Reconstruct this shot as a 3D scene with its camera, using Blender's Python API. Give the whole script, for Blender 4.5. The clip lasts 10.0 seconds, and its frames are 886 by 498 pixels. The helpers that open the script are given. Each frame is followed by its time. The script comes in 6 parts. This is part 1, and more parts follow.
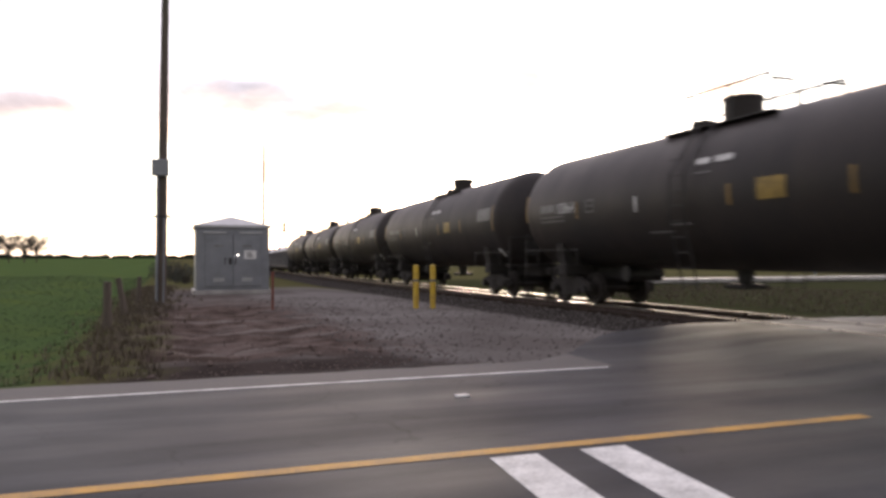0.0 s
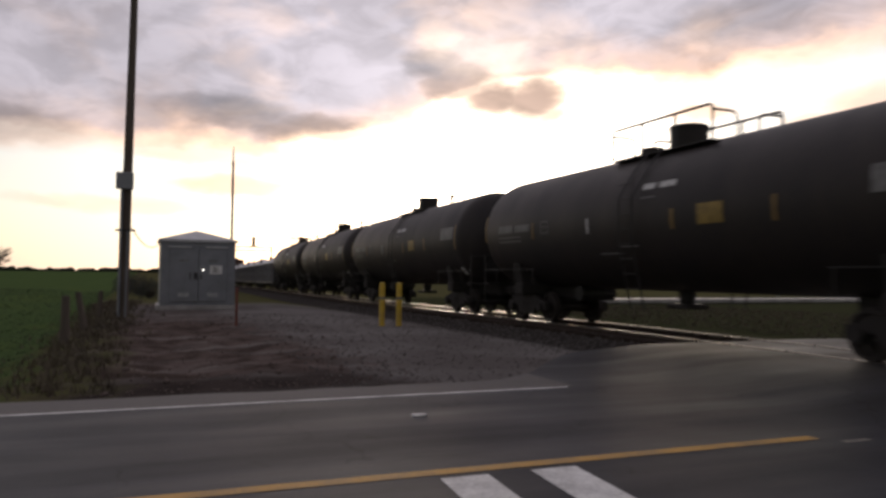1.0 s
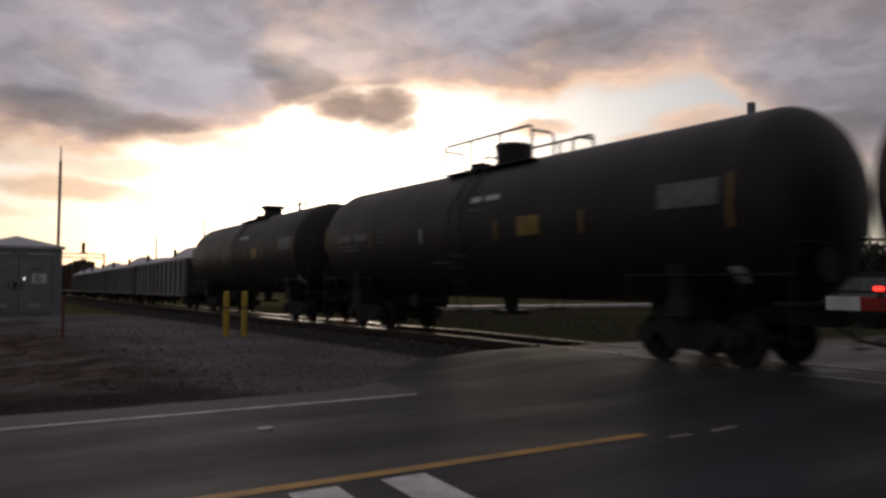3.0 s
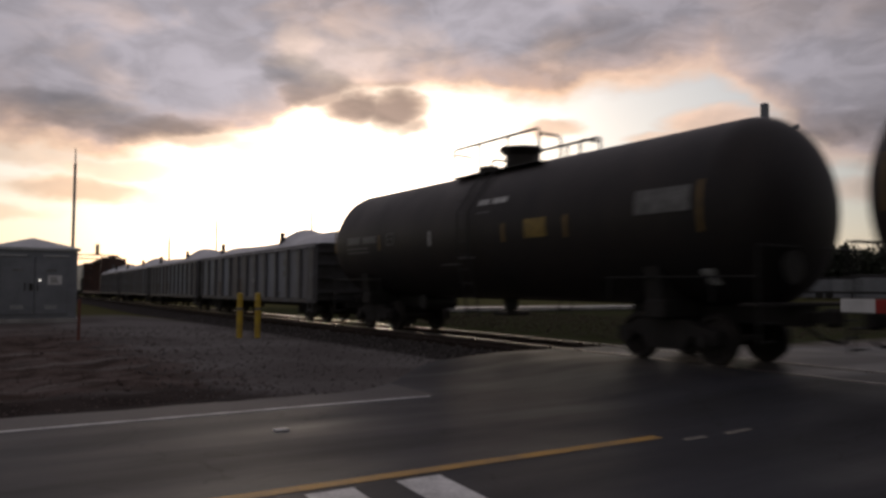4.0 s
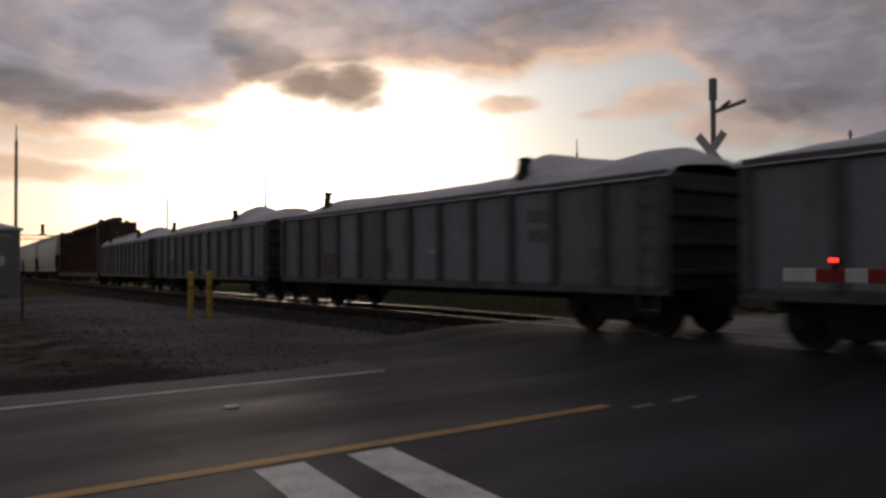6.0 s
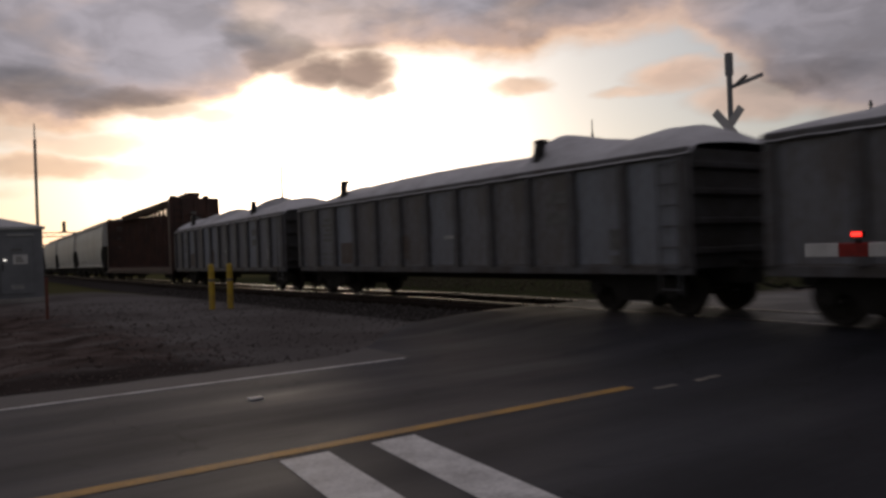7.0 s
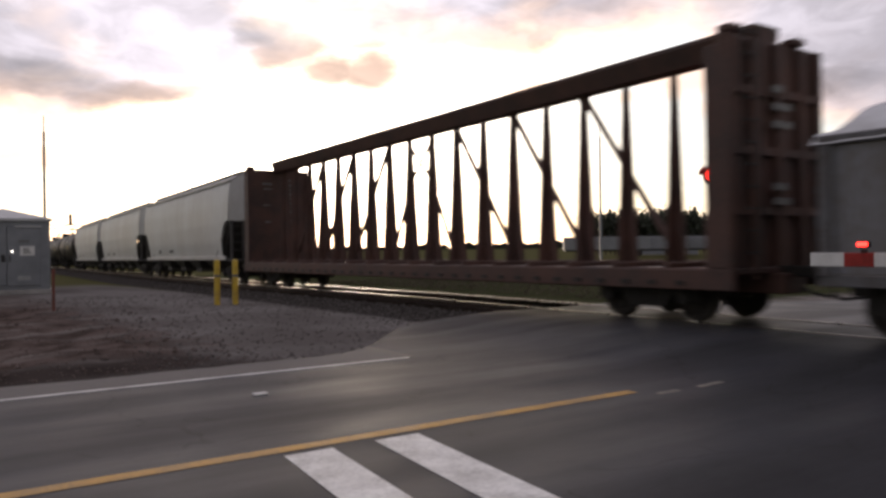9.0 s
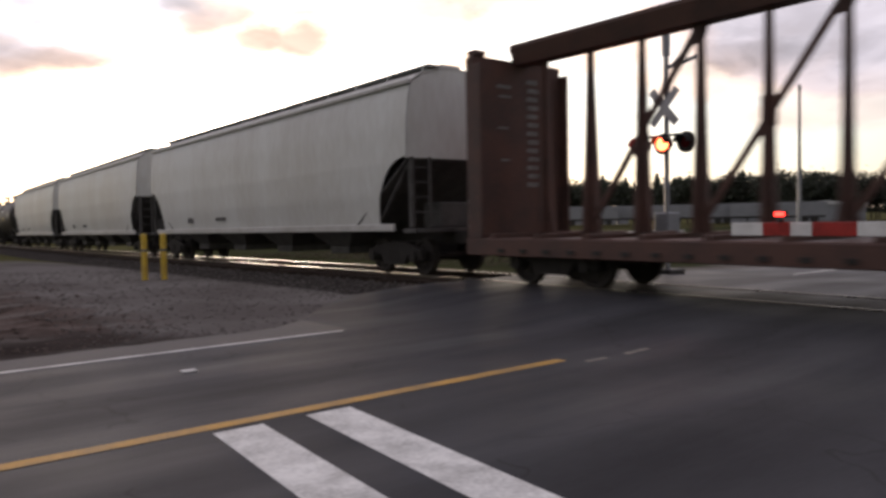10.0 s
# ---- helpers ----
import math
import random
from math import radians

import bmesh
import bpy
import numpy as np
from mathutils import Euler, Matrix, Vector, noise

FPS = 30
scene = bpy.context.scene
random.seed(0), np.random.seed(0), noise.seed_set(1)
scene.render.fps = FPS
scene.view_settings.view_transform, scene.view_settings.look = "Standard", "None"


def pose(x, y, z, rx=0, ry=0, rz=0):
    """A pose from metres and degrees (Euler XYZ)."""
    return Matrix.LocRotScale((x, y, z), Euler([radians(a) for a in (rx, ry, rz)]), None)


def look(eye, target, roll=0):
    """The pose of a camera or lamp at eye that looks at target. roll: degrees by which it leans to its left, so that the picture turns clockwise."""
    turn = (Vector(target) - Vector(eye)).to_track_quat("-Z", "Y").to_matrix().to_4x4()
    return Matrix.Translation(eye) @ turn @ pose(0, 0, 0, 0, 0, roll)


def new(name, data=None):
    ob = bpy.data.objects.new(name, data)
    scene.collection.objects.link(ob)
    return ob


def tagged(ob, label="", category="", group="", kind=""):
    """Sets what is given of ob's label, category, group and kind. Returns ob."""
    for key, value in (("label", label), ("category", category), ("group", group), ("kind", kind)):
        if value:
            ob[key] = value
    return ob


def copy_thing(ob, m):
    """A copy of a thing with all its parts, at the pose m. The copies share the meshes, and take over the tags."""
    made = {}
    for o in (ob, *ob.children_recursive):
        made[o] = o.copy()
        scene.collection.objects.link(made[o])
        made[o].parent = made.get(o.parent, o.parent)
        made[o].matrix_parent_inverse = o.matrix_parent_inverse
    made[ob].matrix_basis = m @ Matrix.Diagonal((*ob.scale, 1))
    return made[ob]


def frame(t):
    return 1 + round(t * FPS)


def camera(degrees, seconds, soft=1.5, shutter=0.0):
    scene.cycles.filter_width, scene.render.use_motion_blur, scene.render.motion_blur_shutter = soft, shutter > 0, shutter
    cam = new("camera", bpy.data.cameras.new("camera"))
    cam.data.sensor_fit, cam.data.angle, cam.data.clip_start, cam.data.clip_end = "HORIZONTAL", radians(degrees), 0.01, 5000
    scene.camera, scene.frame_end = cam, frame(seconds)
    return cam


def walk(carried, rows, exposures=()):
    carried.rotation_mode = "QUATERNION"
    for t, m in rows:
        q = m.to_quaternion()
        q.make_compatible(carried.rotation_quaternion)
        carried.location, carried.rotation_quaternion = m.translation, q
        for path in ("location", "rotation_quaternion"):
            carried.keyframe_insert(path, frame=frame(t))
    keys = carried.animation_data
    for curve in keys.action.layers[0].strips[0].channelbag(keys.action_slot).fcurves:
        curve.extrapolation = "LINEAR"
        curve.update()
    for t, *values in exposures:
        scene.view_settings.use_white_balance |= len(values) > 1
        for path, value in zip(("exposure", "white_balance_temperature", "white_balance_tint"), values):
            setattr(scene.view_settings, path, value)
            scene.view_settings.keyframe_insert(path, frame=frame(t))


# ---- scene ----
# ---------------------------------------------------------------- camera
cam = camera(60.58, 10.0, soft=3.0, shutter=0.35)
PATH = [
    (0, (-0.109, 0.067, 1.525), (3.248, 9.486, 1.626), -0.08),
    (0.2, (-0.060, -0.039, 1.548), (3.190, 9.417, 1.706), 2.49),
    (0.5, (-0.028, -0.052, 1.556), (3.358, 9.356, 1.398), 1.80),
    (1, (0.010, -0.002, 1.545), (3.718, 9.279, 1.876), 0.64),
    (1.5, (0.007, 0.005, 1.567), (4.302, 9.024, 2.021), 0.20),
    (2, (0.001, -0.039, 1.583), (5.086, 8.568, 1.845), 1.22),
    (2.5, (-0.002, -0.018, 1.570), (5.453, 8.344, 2.142), 0.82),
    (2.7, (0.028, 0.044, 1.545), (5.497, 8.405, 1.980), 0.56),
    (3.8, (-0.041, -0.016, 1.565), (5.387, 8.363, 2.125), 0.32),
    (4, (-0.033, 0.010, 1.565), (5.301, 8.456, 2.032), 0.45),
    (4.5, (-0.021, 0.022, 1.551), (5.151, 8.580, 1.627), -0.76),
    (5, (0.003, -0.004, 1.542), (5.607, 8.274, 1.807), 1.19),
    (5.5, (-0.009, -0.008, 1.548), (4.924, 8.682, 1.938), -0.82),
    (6, (0.033, 0.004, 1.529), (5.850, 8.136, 1.695), -0.19),
    (6.2, (0.021, 0.008, 1.535), (5.437, 8.413, 1.413), -0.67),
    (7.3, (0.050, 0.012, 1.547), (5.751, 8.228, 1.561), -2.07),
    (7.5, (0.053, 0.018, 1.540), (5.845, 8.170, 1.577), -1.24),
    (8, (0.035, 0.004, 1.544), (5.687, 8.252, 1.419), -2.66),
    (8.5, (0.032, -0.002, 1.545), (5.823, 8.148, 1.332), -1.56),
    (9, (-0.008, -0.016, 1.546), (5.567, 8.285, 1.531), -0.67),
    (9.5, (0.021, 0.027, 1.534), (5.596, 8.324, 1.241), -0.51),
    (10, (0.039, -0.032, 1.556), (6.282, 7.769, 1.152), -1.07),
]
# seconds, stops, kelvin, tint: the clip's camera darkens, then opens again
EXPOSURE = [(t, e, 6600, 14) for t, e in ((0.0, 1.85), (0.2, 1.62), (0.5, 1.12), (1.0, 0.55), (1.5, 0.0), (2.0, -0.25), (4.0, -0.1), (4.5, -0.1),
            (5.0, 0.0), (5.5, -0.27), (6.2, -0.45), (7.5, -0.1), (8.5, 0.62), (9.0, 1.0), (9.5, 1.0), (10.0, 1.22))]
walk(cam, [(t, look(eye, target, roll)) for t, eye, target, roll in PATH], EXPOSURE)

# ---------------------------------------------------------------- sky and sun
SUN_AZ, SUN_EL = 25.0, 6.0          # degrees, azimuth from +Y towards +X


def sky_dir(az, el):
    a, e = radians(az), radians(el)
    return Vector((math.sin(a) * math.cos(e), math.cos(a) * math.cos(e), math.sin(e)))


def make_world():
    world = bpy.data.worlds.new("dusk_sky")
    scene.world = world
    world.use_nodes = True
    nt = world.node_tree
    nt.nodes.clear()

    def node(kind, **props):
        n = nt.nodes.new(kind)
        for k, v in props.items():
            n[k] = v
        return n

    def put(sock, v):
        if hasattr(v, "is_linked"):
            nt.links.new(v, sock)
        else:
            sock.default_value = v

    def m(op, a, b=0.0, c=0.0):
        n = nt.nodes.new("ShaderNodeMath")
        n.operation = op
        for i, v in enumerate((a, b, c)):
            put(n.inputs[i], v)
        return n.outputs[0]

    def vm(op, a, b=(0, 0, 0)):
        n = nt.nodes.new("ShaderNodeVectorMath")
        n.operation = op
        put(n.inputs[0], a)
        put(n.inputs[1], b)
        return n

    def mixc(f, a, b):
        n = nt.nodes.new("ShaderNodeMix")
        n.data_type = "RGBA"
        put(n.inputs[0], f)
        put(n.inputs[6], a)
        put(n.inputs[7], b)
        return n.outputs[2]

    def step(v, lo, hi):
        n = nt.nodes.new("ShaderNodeMapRange")
        n.interpolation_type = "SMOOTHSTEP"
        put(n.inputs[0], v)
        n.inputs[1].default_value, n.inputs[2].default_value = lo, hi
        return n.outputs[0]

    def noise_tex(vec, scale, detail=6, rough=0.55, distortion=0.0):
        n = nt.nodes.new("ShaderNodeTexNoise")
        put(n.inputs["Vector"], vec)
        n.inputs["Scale"].default_value = scale
        n.inputs["Detail"].default_value = detail
        n.inputs["Roughness"].default_value = rough
        n.inputs["Distortion"].default_value = distortion
        return n

    tc = nt.nodes.new("ShaderNodeTexCoord")
    d = vm("NORMALIZE", tc.outputs["Generated"]).outputs[0]
    sep = nt.nodes.new("ShaderNodeSeparateXYZ")
    put(sep.inputs[0], d)
    x, y, z = sep.outputs
    az = m("MULTIPLY", m("ARCTAN2", x, y), 57.2958)
    el = m("MULTIPLY", m("ARCSINE", z), 57.2958)
    # cloud coordinates: wider than high, as a layer seen edge on
    flat = nt.nodes.new("ShaderNodeCombineXYZ")
    put(flat.inputs[0], az)
    put(flat.inputs[1], m("MULTIPLY", el, 2.1))
    n_big = noise_tex(flat.outputs[0], 0.055, 6, 0.52, 0.3).outputs[0]
    n_fine = noise_tex(flat.outputs[0], 0.17, 5, 0.5).outputs[0]
    warp = noise_tex(flat.outputs[0], 0.16, 4, 0.6)
    ws = nt.nodes.new("ShaderNodeSeparateColor")
    put(ws.inputs[0], warp.outputs["Color"])
    waz = m("ADD", az, m("MULTIPLY", m("SUBTRACT", ws.outputs[0], 0.5), 3.4))
    wel = m("ADD", el, m("MULTIPLY", m("SUBTRACT", ws.outputs[1], 0.5), 2.4))

    def blobs(puffs):
        """Soft ellipses: azimuth, elevation, half width, half height, density."""
        best = None
        for a0, e0, sa, se, k in puffs:
            u = m("DIVIDE", m("SUBTRACT", waz, a0), sa)
            v = m("DIVIDE", m("SUBTRACT", wel, e0), se)
            r2 = m("ADD", m("MULTIPLY", u, u), m("MULTIPLY", v, v))
            g = m("MULTIPLY", step(r2, 2.0, 0.15), k)
            best = g if best is None else m("MAXIMUM", best, g)
        return best

    # low dark clouds in front of the deck, and thin small ones below it
    dark = blobs([(28.4, 13.0, 2.9, 1.9, 1.0), (25.6, 13.2, 3.2, 1.5, 1.0), (23.0, 14.2, 2.6, 1.5, 0.95), (20.6, 15.7, 2.4, 1.3, 0.85), (29.8, 11.9, 1.5, 0.9, 0.9),
                  (6.0, 11.6, 5.0, 1.3, 0.75), (12.5, 10.7, 5.5, 1.1, 0.8), (17.5, 10.2, 2.6, 0.7, 0.7), (-9.0, 9.5, 5.5, 1.4, 0.7),
                  (60.0, 10.8, 4.5, 1.2, 0.6), (6.5, 6.3, 5.0, 0.75, 0.55), (12.2, 6.2, 2.6, 0.6, 0.45), (3.0, 8.6, 5.0, 0.8, 0.5), (44.0, 17.5, 6.0, 1.5, 0.5)])
    thin = blobs([(6.5, 6.4, 4.6, 0.9, 0.7), (40.3, 11.4, 2.2, 0.6, 0.7), (52.0, 11.6, 3.4, 1.2, 0.7), (48.6, 10.7, 2.6, 0.5, 0.5), (57.5, 9.6, 4.0, 1.3, 0.7),
                  (30.2, 10.0, 1.2, 0.4, 0.5), (29.8, 8.6, 1.6, 0.45, 0.5), (-2.0, 4.6, 6.0, 0.6, 0.5), (65.0, 6.6, 6.0, 1.2, 0.6), (9.0, 8.0, 5.0, 0.8, 0.55)])
    dens = m("MAXIMUM", dark, thin)
    # lower edge of the cloud deck, by azimuth
    edge = nt.nodes.new("ShaderNodeValToRGB")
    put(edge.inputs[0], m("DIVIDE", m("ADD", waz, 40.0), 150.0))
    els = edge.color_ramp.elements
    pts = [(-40, 9), (-15, 9), (-5, 9.0), (3, 8.6), (8, 8.8), (13, 9.4), (19, 11.0), (21.5, 12.3), (25, 13.2), (31, 14.3),
           (35.4, 14.4), (37.5, 13.6), (41.4, 13.5), (43.6, 14.5), (47.2, 14.9), (52, 15.6), (55, 12.6), (59, 9.0), (66, 6.5), (110, 7.0)]
    for k, (a0, e0) in enumerate(pts):
        e = els[k] if k < 2 else els.new((a0 + 40) / 150)
        e.position = (a0 + 40) / 150
        e.color = (e0 / 30, e0 / 30, e0 / 30, 1)
    over = m("SUBTRACT", wel, m("MULTIPLY", edge.outputs[0], 30.0))
    over = m("ADD", over, m("MULTIPLY", m("SUBTRACT", n_fine, 0.5), 2.6))
    gaps = noise_tex(flat.outputs[0], 0.10, 4, 0.5, 0.3).outputs[0]
    deck = m("MULTIPLY", step(over, -1.2, 1.5), m("ADD", 0.93, m("MULTIPLY", step(gaps, 0.30, 0.52), 0.07)))
    # a thin place in the deck
    hole_u, hole_v = m("DIVIDE", m("SUBTRACT", waz, 21.0), 1.6), m("DIVIDE", m("SUBTRACT", wel, 17.3), 1.1)
    hole = step(m("ADD", m("MULTIPLY", hole_u, hole_u), m("MULTIPLY", hole_v, hole_v)), 0.1, 1.8)
    deck = m("MULTIPLY", deck, m("ADD", 0.95, m("MULTIPLY", hole, 0.05)))
    dens = m("MINIMUM", m("MAXIMUM", dens, deck), 1.0)

    s = vm("DOT_PRODUCT", d, tuple(sky_dir(SUN_AZ, SUN_EL))).outputs["Value"]
    s = m("MAXIMUM", s, 0.0)
    near = m("POWER", s, 60.0)
    wide = m("POWER", s, 6.0)

    sky = nt.nodes.new("ShaderNodeTexSky")
    sky.sky_type = "NISHITA"
    sky.sun_disc = False
    sky.sun_elevation = radians(SUN_EL)
    sky.sun_rotation = radians(SUN_AZ)
    sky.dust_density = 1.0
    sky_bg = nt.nodes.new("ShaderNodeBackground")
    put(sky_bg.inputs[0], sky.outputs[0])
    sky_bg.inputs[1].default_value = 0.05
    # thin high haze round the low sun
    haze = nt.nodes.new("ShaderNodeBackground")
    put(haze.inputs[0], mixc(wide, (0.86, 0.90, 1.0, 1), (1.0, 0.965, 0.90, 1)))
    put(haze.inputs[1], m("ADD", m("ADD", m("ADD", 0.05, m("MULTIPLY", m("POWER", s, 1.5), 0.20)), m("MULTIPLY", wide, 0.62)), m("MULTIPLY", near, 3.2)))
    clear = nt.nodes.new("ShaderNodeAddShader")
    nt.links.new(sky_bg.outputs[0], clear.inputs[0])
    nt.links.new(haze.outputs[0], clear.inputs[1])
    # clouds: grey-violet, rims and thin parts warm towards the sun
    rim = m("MULTIPLY", m("MULTIPLY", dens, m("SUBTRACT", 1.0, dens)), 4.0)
    warm = m("MULTIPLY", m("POWER", s, 6.0), m("ADD", m("ADD", m("MULTIPLY", rim, 1.0), m("MULTIPLY", step(over, 3.8, 0.2), 0.50)), m("MULTIPLY", step(n_big, 0.52, 0.70), 0.34)))
    ccol = mixc(warm, (1.0, 0.95, 1.05, 1), (2.7, 1.60, 0.92, 1))
    cloud = nt.nodes.new("ShaderNodeBackground")
    put(cloud.inputs[0], ccol)
    lumps = noise_tex(flat.outputs[0], 0.24, 5, 0.55, 0.5).outputs[0]
    tone = m("ADD", m("ADD", 0.27, m("MULTIPLY", step(n_big, 0.66, 0.34), 0.14)), m("MULTIPLY", step(lumps, 0.36, 0.64), 0.10))
    tone = m("MULTIPLY", tone, m("SUBTRACT", 1.0, m("MULTIPLY", step(dark, 0.10, 0.95), 0.52)))
    away = m("MULTIPLY_ADD", step(s, 0.15, 0.75), 0.26, 0.74)
    put(cloud.inputs[1], m("MULTIPLY", m("MULTIPLY", tone, away), m("ADD", m("ADD", 0.61, m("MULTIPLY", step(z, 0.35, 0.8), 0.20)), m("MULTIPLY", m("POWER", s, 3.0), 0.48))))
    mix = nt.nodes.new("ShaderNodeMixShader")
    put(mix.inputs[0], m("MULTIPLY", dens, 0.97))
    nt.links.new(clear.outputs[0], mix.inputs[1])
    nt.links.new(cloud.outputs[0], mix.inputs[2])
    out = nt.nodes.new("ShaderNodeOutputWorld")
    nt.links.new(mix.outputs[0], out.inputs[0])


make_world()
sun = bpy.data.lights.new("sun", "SUN")
sun.energy, sun.angle, sun.color = 0.5, radians(12), (1.0, 0.84, 0.66)
sun_ob = new("sun", sun)
sun_ob.matrix_world = look(sky_dir(SUN_AZ, SUN_EL) * 100, (0, 0, 0))


# ---------------------------------------------------------------- materials
def mat(name, col, rough=0.6, metal=0.0, col2=None, scale=1.5, fine=25.0, bump=0.2, depth=0.01, var=0.25,
        spec=0.5, stretch=(1, 1, 1), rough_var=0.12, random_var=0.0):
    """Two scales of noise between two tones, with a fine relief."""
    ma = bpy.data.materials.new(name)
    ma.use_nodes = True
    nt = ma.node_tree
    b = nt.nodes["Principled BSDF"]
    tc = nt.nodes.new("ShaderNodeTexCoord")
    mp = nt.nodes.new("ShaderNodeMapping")
    mp.inputs["Scale"].default_value = stretch
    nt.links.new(tc.outputs["Object"], mp.inputs["Vector"])
    n1 = nt.nodes.new("ShaderNodeTexNoise")
    n1.inputs["Scale"].default_value, n1.inputs["Detail"].default_value = scale, 6
    n1.inputs["Roughness"].default_value = 0.6
    n2 = nt.nodes.new("ShaderNodeTexNoise")
    n2.inputs["Scale"].default_value, n2.inputs["Detail"].default_value = fine, 5
    for n in (n1, n2):
        nt.links.new(mp.outputs[0], n.inputs["Vector"])
    if col2 is None:
        col2 = [c * (1 - 2 * var) for c in col]
    ramp = nt.nodes.new("ShaderNodeValToRGB")
    ramp.color_ramp.elements[0].position, ramp.color_ramp.elements[1].position = 0.32, 0.66
    ramp.color_ramp.elements[0].color = (*col2, 1)
    ramp.color_ramp.elements[1].color = (*col, 1)
    add = nt.nodes.new("ShaderNodeMath")
    add.operation = "MULTIPLY_ADD"
    add.inputs[1].default_value, add.inputs[2].default_value = 0.45, -0.225
    nt.links.new(n2.outputs[0], add.inputs[0])
    tot = nt.nodes.new("ShaderNodeMath")
    nt.links.new(n1.outputs[0], tot.inputs[0])
    nt.links.new(add.outputs[0], tot.inputs[1])
    last = tot
    if random_var:
        oi = nt.nodes.new("ShaderNodeObjectInfo")
        r = nt.nodes.new("ShaderNodeMath")
        r.operation = "MULTIPLY_ADD"
        r.inputs[1].default_value, r.inputs[2].default_value = random_var, -random_var / 2
        nt.links.new(oi.outputs["Random"], r.inputs[0])
        last = nt.nodes.new("ShaderNodeMath")
        nt.links.new(tot.outputs[0], last.inputs[0])
        nt.links.new(r.outputs[0], last.inputs[1])
    nt.links.new(last.outputs[0], ramp.inputs[0])
    nt.links.new(ramp.outputs[0], b.inputs["Base Color"])
    rr = nt.nodes.new("ShaderNodeMapRange")
    rr.inputs[3].default_value, rr.inputs[4].default_value = max(0.02, rough - rough_var), min(1, rough + rough_var)
    nt.links.new(n1.outputs[0], rr.inputs[0])
    nt.links.new(rr.outputs[0], b.inputs["Roughness"])
    b.inputs["Metallic"].default_value = metal
    b.inputs["Specular IOR Level"].default_value = spec
    bp = nt.nodes.new("ShaderNodeBump")
    bp.inputs["Strength"].default_value, bp.inputs["Distance"].default_value = bump, depth
    nt.links.new(n2.outputs[0], bp.inputs["Height"])
    nt.links.new(bp.outputs[0], b.inputs["Normal"])
    return ma


def glow(name, col, strength):
    ma = bpy.data.materials.new(name)
    ma.use_nodes = True
    b = ma.node_tree.nodes["Principled BSDF"]
    b.inputs["Base Color"].default_value = (*col, 1)
    b.inputs["Emission Color"].default_value = (*col, 1)
    b.inputs["Emission Strength"].default_value = strength
    return ma


def asphalt_material():
    """Dark asphalt: aggregate, long tyre paths polished smoother, patches and thin cracks."""
    ma = mat("asphalt", (0.034, 0.036, 0.043), 0.58, col2=(0.020, 0.021, 0.026), scale=0.8, fine=60, bump=0.3, depth=0.005, rough_var=0.08, spec=0.17, stretch=(0.10, 1, 1))
    nt = ma.node_tree
    b = nt.nodes["Principled BSDF"]
    tc = nt.nodes["Texture Coordinate"]
    sep = nt.nodes.new("ShaderNodeSeparateXYZ")
    nt.links.new(tc.outputs["Object"], sep.inputs[0])

    def m(op, a, c=0.0, d=0.0):
        n = nt.nodes.new("ShaderNodeMath")
        n.operation = op
        for i, v in enumerate((a, c, d)):
            if hasattr(v, "is_linked"):
                nt.links.new(v, n.inputs[i])
            else:
                n.inputs[i].default_value = v
        return n.outputs[0]

    def tex(scale, detail, stretch=(1, 1, 1)):
        mp = nt.nodes.new("ShaderNodeMapping")
        mp.inputs["Scale"].default_value = stretch
        nt.links.new(tc.outputs["Object"], mp.inputs["Vector"])
        n = nt.nodes.new("ShaderNodeTexNoise")
        n.inputs["Scale"].default_value, n.inputs["Detail"].default_value = scale, detail
        nt.links.new(mp.outputs[0], n.inputs["Vector"])
        return n.outputs[0]

    # tyre paths run along x, four of them, 1.8 m apart
    wave = m("SINE", m("MULTIPLY", m("ADD", sep.outputs[1], m("MULTIPLY", tex(0.3, 2), 0.5)), 3.49))
    streak = tex(1.6, 5, (0.06, 1, 1))
    blotch = tex(0.55, 6, (0.5, 1, 1))
    speck = tex(70, 2)
    k = m("ADD", m("MULTIPLY", wave, 0.10), m("ADD", m("MULTIPLY", streak, 0.38), m("MULTIPLY", blotch, 0.72)))
    k = m("ADD", k, m("MULTIPLY", speck, 0.35))
    gain = m("MULTIPLY_ADD", k, 1.25, 0.10)
    vor = nt.nodes.new("ShaderNodeTexVoronoi")
    vor.feature = "DISTANCE_TO_EDGE"
    vor.inputs["Scale"].default_value = 0.42
    wob = nt.nodes.new("ShaderNodeVectorMath")
    nt.links.new(tc.outputs["Object"], wob.inputs[0])
    wn = nt.nodes.new("ShaderNodeTexNoise")
    wn.inputs["Scale"].default_value = 1.4
    nt.links.new(tc.outputs["Object"], wn.inputs["Vector"])
    nt.links.new(wn.outputs["Color"], wob.inputs[1])
    nt.links.new(wob.outputs[0], vor.inputs["Vector"])
    crack = m("MAXIMUM", m("GREATER_THAN", vor.outputs["Distance"], 0.006), m("GREATER_THAN", blotch, 0.50))
    gain = m("MULTIPLY", gain, m("MULTIPLY_ADD", crack, 0.45, 0.55))
    mul = nt.nodes.new("ShaderNodeMix")
    mul.data_type, mul.blend_type = "RGBA", "MULTIPLY"
    mul.inputs[0].default_value = 1.0
    old = b.inputs["Base Color"].links[0].from_socket
    nt.links.new(old, mul.inputs[6])
    nt.links.new(gain, mul.inputs[7])
    nt.links.new(mul.outputs[2], b.inputs["Base Color"])
    nt.links.new(m("MULTIPLY_ADD", streak, -0.30, m("MULTIPLY_ADD", blotch, -0.55, m("MULTIPLY_ADD", wave, -0.03, 1.0))), b.inputs["Roughness"])
    return ma


